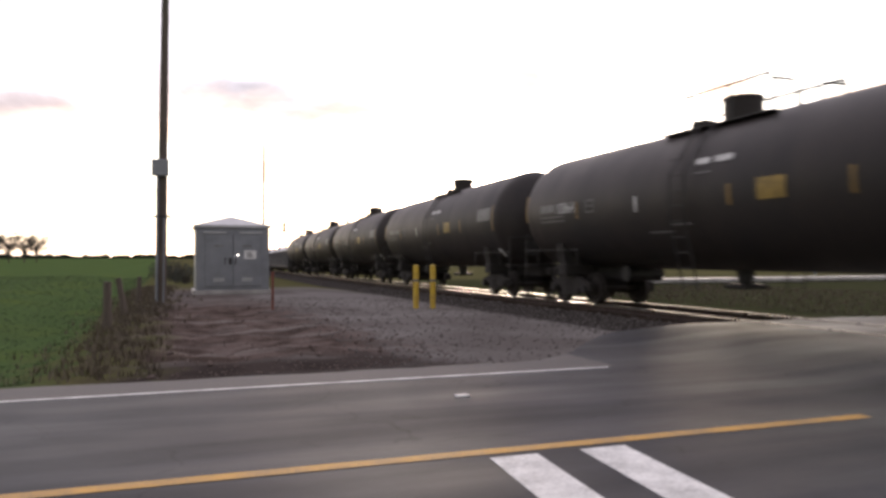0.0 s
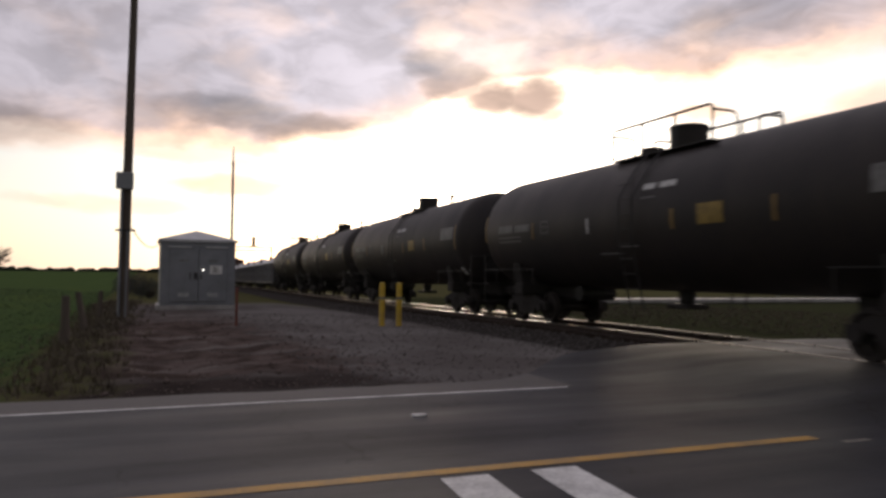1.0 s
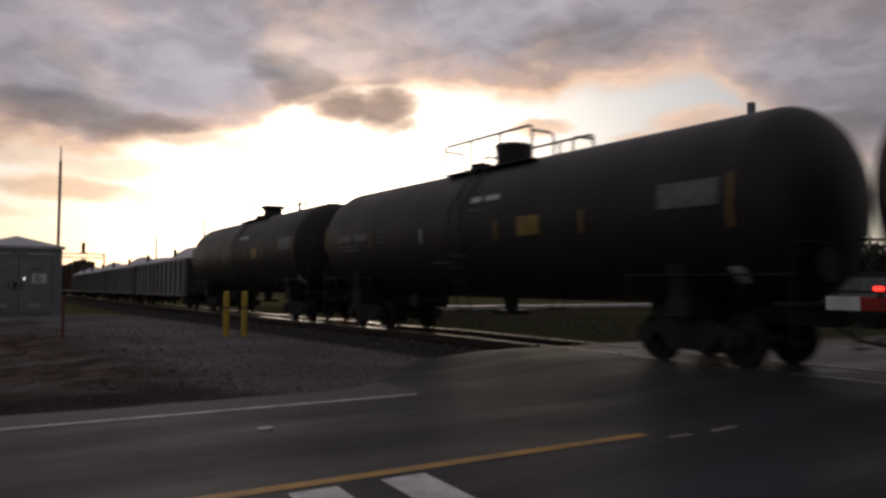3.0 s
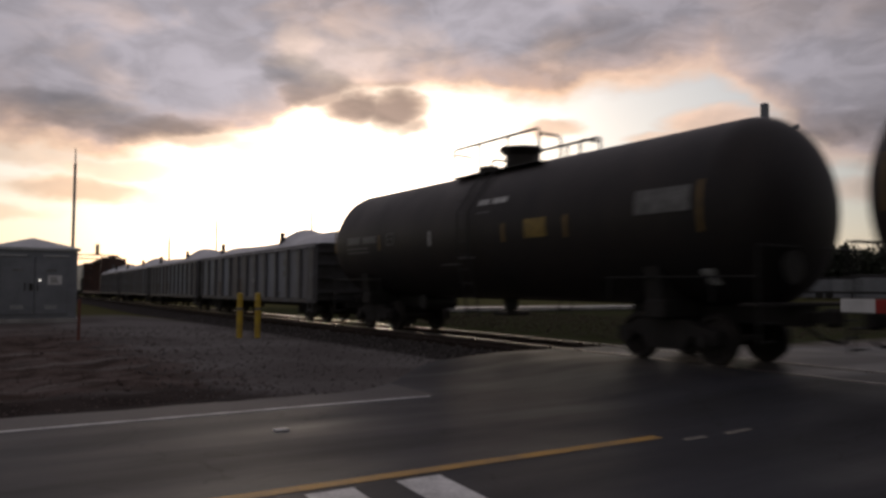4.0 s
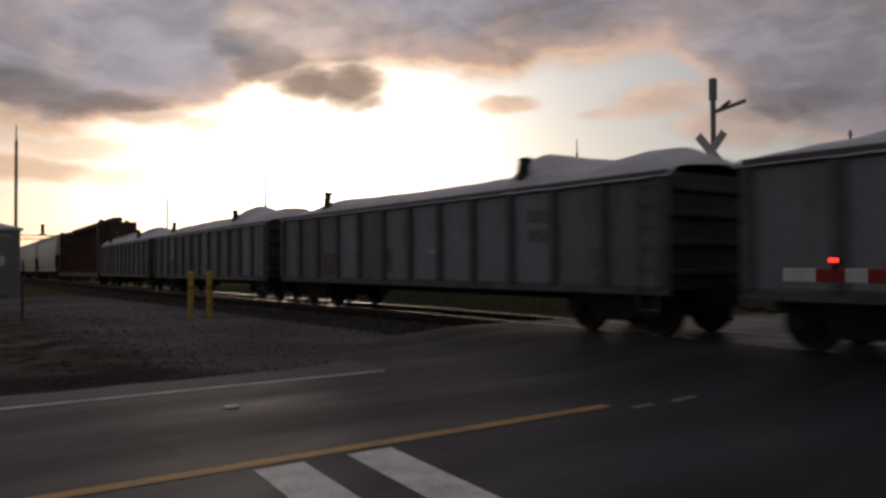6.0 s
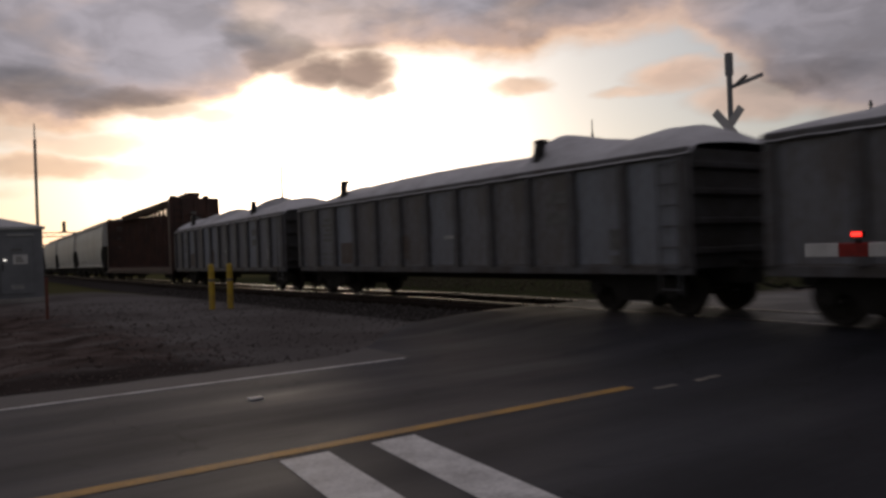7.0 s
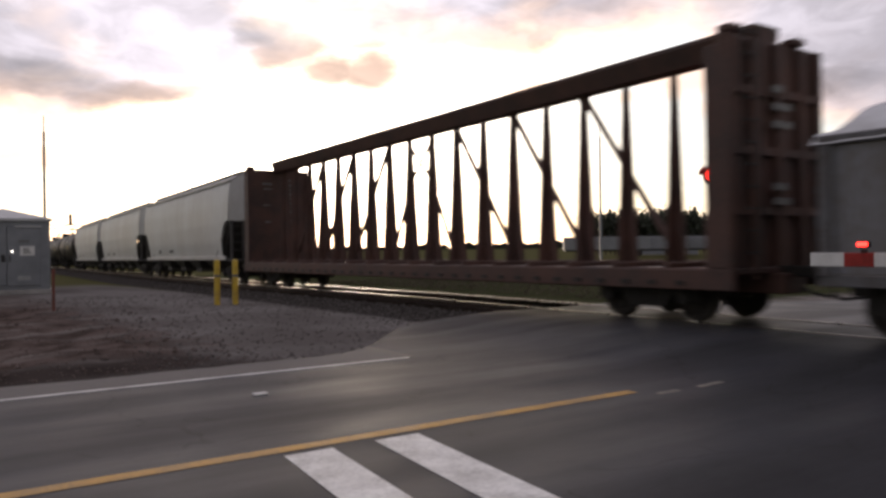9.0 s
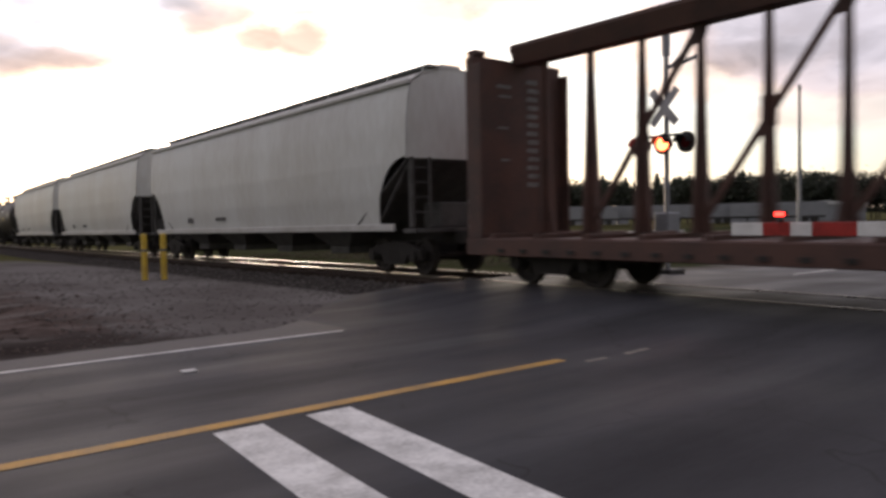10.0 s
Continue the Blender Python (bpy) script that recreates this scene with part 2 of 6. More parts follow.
M = dict(
    asphalt=asphalt_material(),
    apron=mat("worn_asphalt", (0.085, 0.082, 0.080), 0.75, col2=(0.055, 0.053, 0.052), scale=0.8, fine=45, bump=0.4, depth=0.008),
    white_paint=mat("road_paint_white", (0.80, 0.80, 0.78), 0.6, col2=(0.40, 0.40, 0.39), scale=3, fine=30, bump=0.15),
    shoulder=mat("dusty_shoulder", (0.120, 0.110, 0.103), 0.7, col2=(0.075, 0.071, 0.070), scale=1.2, fine=50, bump=0.3, spec=0.3, stretch=(0.3, 1, 1)),
    yellow_paint=mat("road_paint_yellow", (0.55, 0.30, 0.045), 0.6, col2=(0.28, 0.17, 0.05), scale=2.5, fine=35, bump=0.15),
    worn_paint=mat("worn_paint", (0.30, 0.27, 0.22), 0.7, col2=(0.07, 0.07, 0.07), scale=5, fine=30, bump=0.15),
    ballast=mat("ballast", (0.095, 0.086, 0.080), 0.95, col2=(0.032, 0.029, 0.027), scale=9, fine=26, bump=1.0, depth=0.05, spec=0.0),
    stone=mat("loose_stone", (0.15, 0.138, 0.130), 0.95, col2=(0.060, 0.054, 0.050), scale=6, fine=30, random_var=0.4, spec=0.0),
    tie=mat("tarred_tie", (0.07, 0.055, 0.045), 0.85, scale=4, fine=30, bump=0.5, stretch=(0.4, 3, 3), random_var=0.3, spec=0.0),
    rail=mat("rail_steel", (0.30, 0.29, 0.28), 0.30, 1.0, col2=(0.16, 0.14, 0.13), scale=3, fine=40, bump=0.05),
    rail_side=mat("rusty_rail_web", (0.055, 0.036, 0.028), 0.9, 0.0, scale=5, fine=40),
    concrete=mat("pale_concrete", (0.42, 0.41, 0.39), 0.55, scale=1, fine=30, bump=0.2),
    wood=mat("weathered_wood", (0.13, 0.105, 0.085), 0.85, scale=3, fine=22, bump=0.6, stretch=(4, 4, 0.35)),
    galv=mat("galvanised_grey", (0.25, 0.265, 0.29), 0.5, 0.35, scale=1.5, fine=18, bump=0.06, var=0.12),
    galv_roof=mat("pale_roof_sheet", (0.52, 0.53, 0.54), 0.5, 0.2, scale=2, fine=20, bump=0.06, var=0.12),
    dark_metal=mat("dark_metal", (0.045, 0.043, 0.042), 0.55, 0.4, scale=4, fine=30, bump=0.1),
    bollard=mat("bollard_yellow", (0.62, 0.43, 0.04), 0.5, col2=(0.42, 0.28, 0.05), scale=4, fine=30, bump=0.1),
    red_post=mat("orange_red_plastic", (0.20, 0.06, 0.04), 0.55, scale=4, fine=30, bump=0.05),
    tank=mat("tank_black_paint", (0.024, 0.022, 0.023), 0.52, col2=(0.038, 0.031, 0.028), scale=0.6, fine=14, bump=0.04, spec=0.28, stretch=(1, 1, 0.4)),
    truck=mat("truck_iron", (0.030, 0.026, 0.023), 0.85, 0.0, col2=(0.016, 0.014, 0.013), scale=4, fine=30, bump=0.3),
    wheel=mat("wheel_steel", (0.040, 0.033, 0.029), 0.7, 0.2, scale=4, fine=30, bump=0.1),
    tread=mat("wheel_tread", (0.5, 0.48, 0.46), 0.25, 1.0, scale=4, fine=30, bump=0.02),
    gon=mat("gondola_grey_paint", (0.270, 0.280, 0.305), 0.6, col2=(0.165, 0.140, 0.125), scale=0.7, fine=12, bump=0.12, stretch=(1, 1, 0.3)),
    gon_panel=mat("gondola_panel_paint", (0.305, 0.338, 0.395), 0.6, col2=(0.150, 0.135, 0.128), scale=0.8, fine=14, bump=0.12, stretch=(1, 1, 0.35), random_var=0.24),
    gon_stain=mat("gondola_patch_paint", (0.180, 0.160, 0.150), 0.7, col2=(0.12, 0.085, 0.065), scale=3, fine=20, bump=0.1),
    gon_rib=mat("gondola_rib_paint", (0.145, 0.150, 0.165), 0.6, col2=(0.075, 0.062, 0.055), scale=2, fine=20, bump=0.12),
    # car ends turned from the light: their shade is put into this darker grey
    gon_end=mat("gondola_end_shaded", (0.070, 0.070, 0.074), 0.75, col2=(0.035, 0.030, 0.028), scale=2, fine=20, bump=0.15),
    tarp=mat("white_tarp", (0.66, 0.67, 0.70), 0.55, col2=(0.48, 0.48, 0.50), scale=1.2, fine=6, bump=0.35, depth=0.04),
    beam=mat("brown_oxide_paint", (0.105, 0.052, 0.040), 0.65, col2=(0.055, 0.032, 0.028), scale=1.2, fine=18, bump=0.15),
    hopper=mat("hopper_grey_paint", (0.62, 0.64, 0.63), 0.5, col2=(0.50, 0.50, 0.48), scale=0.5, fine=10, bump=0.05, stretch=(1, 1, 0.25)),
    hopper_roof=mat("hopper_roof_paint", (0.50, 0.50, 0.49), 0.5, col2=(0.36, 0.35, 0.33), scale=1, fine=14, bump=0.08),
    # dark grey for the hopper's slope sheets, end frames, outlets and lettering
    hopper_dark=mat("hopper_dark_grey", (0.095, 0.092, 0.09), 0.75, scale=2, fine=20, bump=0.2),
    decal_white=mat("decal_white", (0.72, 0.72, 0.71), 0.6, scale=6, fine=40, bump=0.02),
    decal_dim=mat("decal_dim", (0.22, 0.22, 0.215), 0.6, scale=6, fine=40, bump=0.02),
    decal_yellow=mat("reflector_yellow", (0.26, 0.16, 0.045), 0.45, scale=6, fine=40, bump=0.02),
    decal_panel=mat("yellow_panel", (0.36, 0.24, 0.05), 0.5, scale=6, fine=40, bump=0.02),
    gate_white=mat("gate_white", (0.78, 0.78, 0.77), 0.45, scale=4, fine=40, bump=0.03, var=0.1),
    gate_red=mat("gate_red", (0.42, 0.025, 0.02), 0.45, scale=4, fine=40, bump=0.03),
    lamp_on=glow("red_lamp_lit", (1.0, 0.03, 0.02), 3.5),
    lamp_hot=glow("red_lamp_core", (1.0, 0.12, 0.04), 6.0),
    lamp_off=mat("red_lens_dark", (0.12, 0.01, 0.01), 0.15, scale=4, fine=40, bump=0.02),
    bark=mat("bark", (0.085, 0.068, 0.055), 0.9, scale=3, fine=20, bump=0.5),
    leaf=mat("dark_foliage", (0.040, 0.050, 0.030), 0.8, col2=(0.022, 0.026, 0.018), scale=0.8, fine=8, random_var=0.3),
    grass=mat("grass_blades", (0.062, 0.100, 0.040), 0.8, col2=(0.072, 0.108, 0.042), scale=0.6, fine=6),
    dry_grass=mat("dry_grass", (0.115, 0.095, 0.060), 0.9, col2=(0.075, 0.060, 0.045), scale=0.8, fine=6),
    clod=mat("earth_clod", (0.135, 0.102, 0.090), 0.95, col2=(0.08, 0.058, 0.05), scale=5, fine=20, bump=0.6, random_var=0.3),
    far_wood=mat("far_woods", (0.045, 0.05, 0.042), 0.9, scale=0.05, fine=0.6),
    shed_white=mat("white_cladding", (0.24, 0.25, 0.27), 0.55, scale=0.4, fine=6, bump=0.05, var=0.12),
    paper=mat("white_notice", (0.75, 0.75, 0.74), 0.6, scale=6, fine=40, bump=0.02, var=0.08),
)


def ground_material():
    """Field, reddish dirt and grey gravel, met along ragged edges."""
    ma = bpy.data.materials.new("ground_mixed")
    ma.use_nodes = True
    nt = ma.node_tree
    b = nt.nodes["Principled BSDF"]
    b.inputs["Roughness"].default_value = 0.95
    b.inputs["Specular IOR Level"].default_value = 0.0

    def put(sock, v):
        if hasattr(v, "is_linked"):
            nt.links.new(v, sock)
        else:
            sock.default_value = v

    def m(op, a, c=0.0):
        n = nt.nodes.new("ShaderNodeMath")
        n.operation = op
        put(n.inputs[0], a)
        put(n.inputs[1], c)
        return n.outputs[0]

    def step(v, lo, hi):
        n = nt.nodes.new("ShaderNodeMapRange")
        n.interpolation_type = "SMOOTHSTEP"
        put(n.inputs[0], v)
        n.inputs[1].default_value, n.inputs[2].default_value = lo, hi
        return n.outputs[0]

    def mixc(f, a, c):
        n = nt.nodes.new("ShaderNodeMix")
        n.data_type = "RGBA"
        put(n.inputs[0], f)
        put(n.inputs[6], a)
        put(n.inputs[7], c)
        return n.outputs[2]

    tc = nt.nodes.new("ShaderNodeTexCoord")

    def tex(scale, detail=6):
        n = nt.nodes.new("ShaderNodeTexNoise")
        nt.links.new(tc.outputs["Object"], n.inputs["Vector"])
        n.inputs["Scale"].default_value, n.inputs["Detail"].default_value = scale, detail
        return n.outputs[0]

    sep = nt.nodes.new("ShaderNodeSeparateXYZ")
    nt.links.new(tc.outputs["Object"], sep.inputs[0])
    x, y, _ = sep.outputs
    big, mid, fine = tex(0.25), tex(1.3), tex(14)
    wob = m("MULTIPLY", m("SUBTRACT", mid, 0.5), 3.0)
    xw, yw = m("ADD", x, wob), m("ADD", y, wob)
    # colours
    field = mixc(mid, (0.055, 0.092, 0.034, 1), (0.080, 0.120, 0.048, 1))
    field = mixc(m("MULTIPLY", step(big, 0.45, 0.7), 0.5), field, (0.090, 0.120, 0.035, 1))
    verge = mixc(mid, (0.06, 0.075, 0.03, 1), (0.12, 0.10, 0.055, 1))
    dirt = mixc(fine, (0.076, 0.057, 0.050, 1), (0.165, 0.130, 0.118, 1))
    mp = nt.nodes.new("ShaderNodeMapping")
    mp.inputs["Scale"].default_value = (0.30, 1.5, 1)
    nt.links.new(tc.outputs["Object"], mp.inputs["Vector"])
    ln = nt.nodes.new("ShaderNodeTexNoise")
    ln.inputs["Scale"].default_value, ln.inputs["Detail"].default_value = 0.9, 7
    nt.links.new(mp.outputs[0], ln.inputs["Vector"])
    dirt = mixc(step(mid, 0.40, 0.62), dirt, (0.060, 0.046, 0.040, 1))
    dirt = mixc(m("MULTIPLY", step(ln.outputs[0], 0.52, 0.66), 0.75), dirt, (0.19, 0.170, 0.158, 1))
    dirt = mixc(m("MULTIPLY", step(ln.outputs[0], 0.46, 0.34), 0.7), dirt, (0.055, 0.044, 0.036, 1))
    gravel = mixc(fine, (0.10, 0.092, 0.088, 1), (0.26, 0.245, 0.235, 1))
    gravel = mixc(step(big, 0.42, 0.62), gravel, (0.13, 0.118, 0.112, 1))
    # where each lies
    on_verge = step(xw, -2.6, -1.2)
    far_side = step(x, 15.0, 16.5)
    on_pad = m("MULTIPLY", step(xw, -1.2, 0.0), m("SUBTRACT", 1.0, step(yw, 36, 42)))
    on_pad = m("MULTIPLY", on_pad, m("SUBTRACT", 1.0, far_side))
    g = m("SUBTRACT", m("ADD", xw, m("MULTIPLY", y, 0.06)), 4.4)
    near_shed = step(yw, 23.0, 26.0)
    on_gravel = m("MAXIMUM", step(g, -1.0, 0.8), m("MULTIPLY", near_shed, 0.5))
    far_lot = m("MULTIPLY", step(xw, 16.0, 18.0), m("SUBTRACT", 1.0, step(yw, 12.0, 13.5)))
    # damp earth along the road's edge
    damp = m("MULTIPLY", step(m("ADD", y, m("MULTIPLY", wob, 0.5)), 12.3, 11.2), m("SUBTRACT", 1.0, step(x, 4.6, 6.2)))
    dirt = mixc(m("MULTIPLY", damp, 0.75), dirt, (0.036, 0.031, 0.029, 1))
    col = mixc(on_verge, field, verge)
    col = mixc(on_pad, col, mixc(on_gravel, dirt, gravel))
    col = mixc(m("MULTIPLY", far_side, m("SUBTRACT", 1.0, step(yw, 55, 70))), col, mixc(mid, (0.032, 0.042, 0.020, 1), (0.060, 0.058, 0.034, 1)))
    col = mixc(far_lot, col, gravel)
    put(b.inputs["Base Color"], col)
    bp = nt.nodes.new("ShaderNodeBump")
    bp.inputs["Strength"].default_value, bp.inputs["Distance"].default_value = 0.8, 0.05
    put(bp.inputs["Height"], m("ADD", fine, mid))
    nt.links.new(bp.outputs[0], b.inputs["Normal"])
    return ma


# ---------------------------------------------------------------- mesh helpers
def box(bm, x0, x1, y0, y1, z0, z1, bevel=0.0):
    r = bmesh.ops.create_cube(bm, size=1.0)
    for v in r["verts"]:
        v.co = Vector(((x0 + x1) / 2 + v.co.x * (x1 - x0), (y0 + y1) / 2 + v.co.y * (y1 - y0), (z0 + z1) / 2 + v.co.z * (z1 - z0)))
    if bevel:
        es = list({e for v in r["verts"] for e in v.link_edges})
        bmesh.ops.bevel(bm, geom=es, offset=bevel, segments=1, affect="EDGES")


def tube(bm, p0, p1, r0, r1=None, seg=10, caps=True):
    p0, p1 = Vector(p0), Vector(p1)
    r1 = r0 if r1 is None else r1
    r = bmesh.ops.create_cone(bm, cap_ends=caps, segments=seg, radius1=r0, radius2=r1, depth=(p1 - p0).length)
    m = Matrix.Translation((p0 + p1) / 2) @ (p1 - p0).to_track_quat("Z", "Y").to_matrix().to_4x4()
    bmesh.ops.transform(bm, matrix=m, verts=r["verts"])


def pipe(bm, pts, r, seg=6):
    """One bent pipe through the points."""
    pts = [Vector(p) for p in pts]
    rings = []
    for i, p in enumerate(pts):
        d = (pts[min(i + 1, len(pts) - 1)] - pts[max(i - 1, 0)]).normalized()
        u = d.orthogonal().normalized() if i == 0 else (u - d * u.dot(d)).normalized()
        v = d.cross(u)
        rings.append([bm.verts.new(p + (u * math.cos(2 * math.pi * k / seg) + v * math.sin(2 * math.pi * k / seg)) * r) for k in range(seg)])
    for a, b in zip(rings, rings[1:]):
        for k in range(seg):
            bm.faces.new((a[k], a[(k + 1) % seg], b[(k + 1) % seg], b[k]))
    bm.faces.new(rings[0])
    bm.faces.new(rings[-1])


def bar(bm, p0, p1, w, h):
    """A straight bar of rectangular section."""
    p0, p1 = Vector(p0), Vector(p1)
    r = bmesh.ops.create_cube(bm, size=1.0)
    m = Matrix.Translation((p0 + p1) / 2) @ (p1 - p0).to_track_quat("Z", "Y").to_matrix().to_4x4() @ Matrix.Diagonal((w, h, (p1 - p0).length, 1))
    bmesh.ops.transform(bm, matrix=m, verts=r["verts"])


def prism(bm, outline, axis, a, b):
    """An outline of (u, v), pushed along an axis from a to b. axis y: u is x, v is z; axis x: u is y, v is z; axis z: u is x, v is y."""
    def at(u, v, w):
        return {"y": (u, w, v), "x": (w, u, v), "z": (u, v, w)}[axis]
    lo = [bm.verts.new(at(u, v, a)) for u, v in outline]
    hi = [bm.verts.new(at(u, v, b)) for u, v in outline]
    bm.faces.new(lo)
    bm.faces.new(list(reversed(hi)))
    for i in range(len(lo)):
        j = (i + 1) % len(lo)
        bm.faces.new((lo[j], lo[i], hi[i], hi[j]))


def lathe(bm, prof, seg=48, center_z=0.0):
    """Rings of (y, radius) about an axis that runs along y."""
    rings = []
    for y, r in prof:
        if r < 1e-4:
            rings.append([bm.verts.new((0, y, center_z))])
        else:
            rings.append([bm.verts.new((r * math.sin(2 * math.pi * k / seg), y, center_z + r * math.cos(2 * math.pi * k / seg))) for k in range(seg)])
    for a, b in zip(rings, rings[1:]):
        for k in range(seg):
            j = (k + 1) % seg
            q = [a[k % len(a)], a[j % len(a)], b[j % len(b)], b[k % len(b)]]
            q = list(dict.fromkeys(q))
            if len(q) > 2:
                bm.faces.new(q)


def finish(name, bm, material, smooth=False):
    bmesh.ops.recalc_face_normals(bm, faces=bm.faces)
    me = bpy.data.meshes.new(name)
    bm.to_mesh(me)
    bm.free()
    me.materials.append(material)
    if smooth:
        me.polygons.foreach_set("use_smooth", [True] * len(me.polygons))
        me.set_sharp_from_angle(angle=radians(35))
    return me


def part(name, bm, material, parent, label="", smooth=False):
    ob = new(name, finish(name, bm, material, smooth))
    ob.parent = parent
    if label:
        tagged(ob, label)
    return ob


def share(name, mesh, parent, m=None):
    ob = new(name, mesh)
    ob.parent = parent
    if m is not None:
        ob.matrix_basis = m
    return ob


def thing(name, label, category, group="", at=None):
    ob = new(name)
    ob.empty_display_size = 0.3
    if at is not None:
        ob.matrix_basis = at
    return tagged(ob, label, category, group)


def solid(name, bm, material, label, category, kind="", smooth=False, at=None, group=""):
    ob = new(name, finish(name, bm, material, smooth))
    if at is not None:
        ob.matrix_basis = at
    return tagged(ob, label, category, group, kind)


def B():
    return bmesh.new()


def lettering(name, text, size, material, parent, m):
    cu = bpy.data.curves.new(name, "FONT")
    cu.body, cu.size, cu.extrude = text, size, 0.004
    tmp = new(name, cu)
    bpy.context.view_layer.update()
    me = bpy.data.meshes.new_from_object(tmp.evaluated_get(bpy.context.evaluated_depsgraph_get()))
    bpy.data.objects.remove(tmp)
    me.materials.clear()
    me.materials.append(material)
    return share(name, me, parent, m)


# ---------------------------------------------------------------- ground, road, track
TRACK_X, RAIL_Z, HALF_GAUGE = 12.03, 0.18, 0.765
ROAD_NEAR, ROAD_C, ROAD_LINE = 1.0, 5.54, 9.17


def sstep(v, lo, hi):
    t = min(1.0, max(0.0, (v - lo) / (hi - lo)))
    return t * t * (3 - 2 * t)


CURVE_A, CURVE_B, HEADING = 16.0, 46.0, 0.043


def bend(y):
    """How far the track has swung to the right at y, and its heading: straight, a gentle curve, straight again."""
    if y <= CURVE_A:
        return 0.0, 0.0
    k = HEADING / (CURVE_B - CURVE_A)
    if y < CURVE_B:
        return k * (y - CURVE_A) ** 2 / 2, k * (y - CURVE_A)
    return HEADING * (CURVE_B - CURVE_A) / 2 + HEADING * (y - CURVE_B), HEADING


def fall(y):
    """The line runs slightly downhill away from the crossing."""
    return 0.0085 * max(0.0, min(y, 180.0) - 18.0)


def track_point(y, u=0.0, z=0.0):
    """A point u metres to the right of the track's middle, z above its level."""
    dx, h = bend(y)
    return Vector((TRACK_X + dx + u, y - u * h, z - fall(y)))


def along(bm, outline, ys):
    """An outline of (u, z) carried along the track."""
    rings = [[bm.verts.new(track_point(y, u, z)) for u, z in outline] for y in ys]
    n = len(outline)
    for a, b in zip(rings, rings[1:]):
        for k in range(n):
            bm.faces.new((a[k], a[(k + 1) % n], b[(k + 1) % n], b[k]))
    bm.faces.new(rings[0])
    bm.faces.new(list(reversed(rings[-1])))


def road_z(x):
    return 0.165 * sstep(x, 6.8, 10.3) * (1 - sstep(x, 14.2, 19.0))


def road_far_edge(x):
    ragged = 0.10 * noise.noise((x * 0.9, 3.1, 0.0)) + 0.06 * noise.noise((x * 3.1, 8.7, 0.0))
    return 10.05 + ragged + 2.9 * sstep(x, 4.6, 8.3) * (1 - sstep(x, 15.0, 24.0))


def ground_z(x, y):
    z = -0.035
    beyond = sstep(y, road_far_edge(x) - 0.2, road_far_edge(x) + 2.5)
    before = 1 - sstep(y, -2.5, 0.8)
    off_road = max(beyond, before)
    z += off_road * -0.16 * sstep(x, 8.0, 9.6) * (1 - sstep(x, 14.6, 17.0))
    if -1.6 < x < 5 and 10.2 < y < 34:
        k = sstep(x, -1.6, -0.3) * (1 - sstep(x, 2.6, 5.0)) * sstep(y, 10.2, 12.0) * (1 - sstep(y, 24, 33))
        z += k * (0.05 + 0.11 * noise.noise((x * 0.9, y * 0.7, 1.3)) + 0.06 * noise.noise((x * 3.1, y * 2.7, 4.0)))
    if x < -1.0 and y > 10:
        z += -0.25 * sstep(-x, 1.0, 2.6) * (1 - sstep(-x, 4.0, 7.5)) * sstep(y, 10.1, 12)
    if 2.5 < x < 9.5 and y > 10.5:
        z += 0.015 * noise.noise((x * 1.7, y * 1.7, 7.0))
    if y > 18.0:
        z -= (fall(y) + 0.1 * sstep(y, 30, 60)) * sstep(x, 6.0, 9.0)
    return z


def build_ground():
    xs = sorted({round(v, 3) for v in [*np.arange(-8, 18, 0.25), *np.arange(-30, -8, 1.5), *np.arange(18, 60, 2.0),
                                       *(-30 - 10 * 1.32 ** np.arange(0, 21)), *(60 + 10 * 1.32 ** np.arange(0, 21))]})
    ys = sorted({round(v, 3) for v in [*np.arange(-6, 36, 0.25), *np.arange(36, 90, 1.5), *np.arange(-20, -6, 2.0),
                                       *(-20 - 10 * 1.32 ** np.arange(0, 21)), *(90 + 10 * 1.32 ** np.arange(0, 20))]})
    verts = [(x, y, ground_z(x, y)) for y in ys for x in xs]
    n = len(xs)
    faces = [(j * n + i, j * n + i + 1, (j + 1) * n + i + 1, (j + 1) * n + i) for j in range(len(ys) - 1) for i in range(n - 1)]
    me = bpy.data.meshes.new("ground")
    me.from_pydata(verts, [], faces)
    me.materials.append(ground_material())
    me.polygons.foreach_set("use_smooth", [True] * len(me.polygons))
    tagged(new("ground", me), "green field, reddish dirt verge and grey gravel pad", "ground", kind="structure")


def strip_mesh(name, xs, y0, y1, dz, material, rows=1):
    """A ribbon along x that lies dz over the road."""
    bm = B()
    prev = None
    for x in xs:
        a, b = (y0(x) if callable(y0) else y0), (y1(x) if callable(y1) else y1)
        cur = [bm.verts.new((x, a + (b - a) * k / rows, road_z(x) + dz)) for k in range(rows + 1)]
        if prev:
            for k in range(rows):
                bm.faces.new((prev[k], cur[k], cur[k + 1], prev[k + 1]))
        prev = cur
    return finish(name, bm, material)


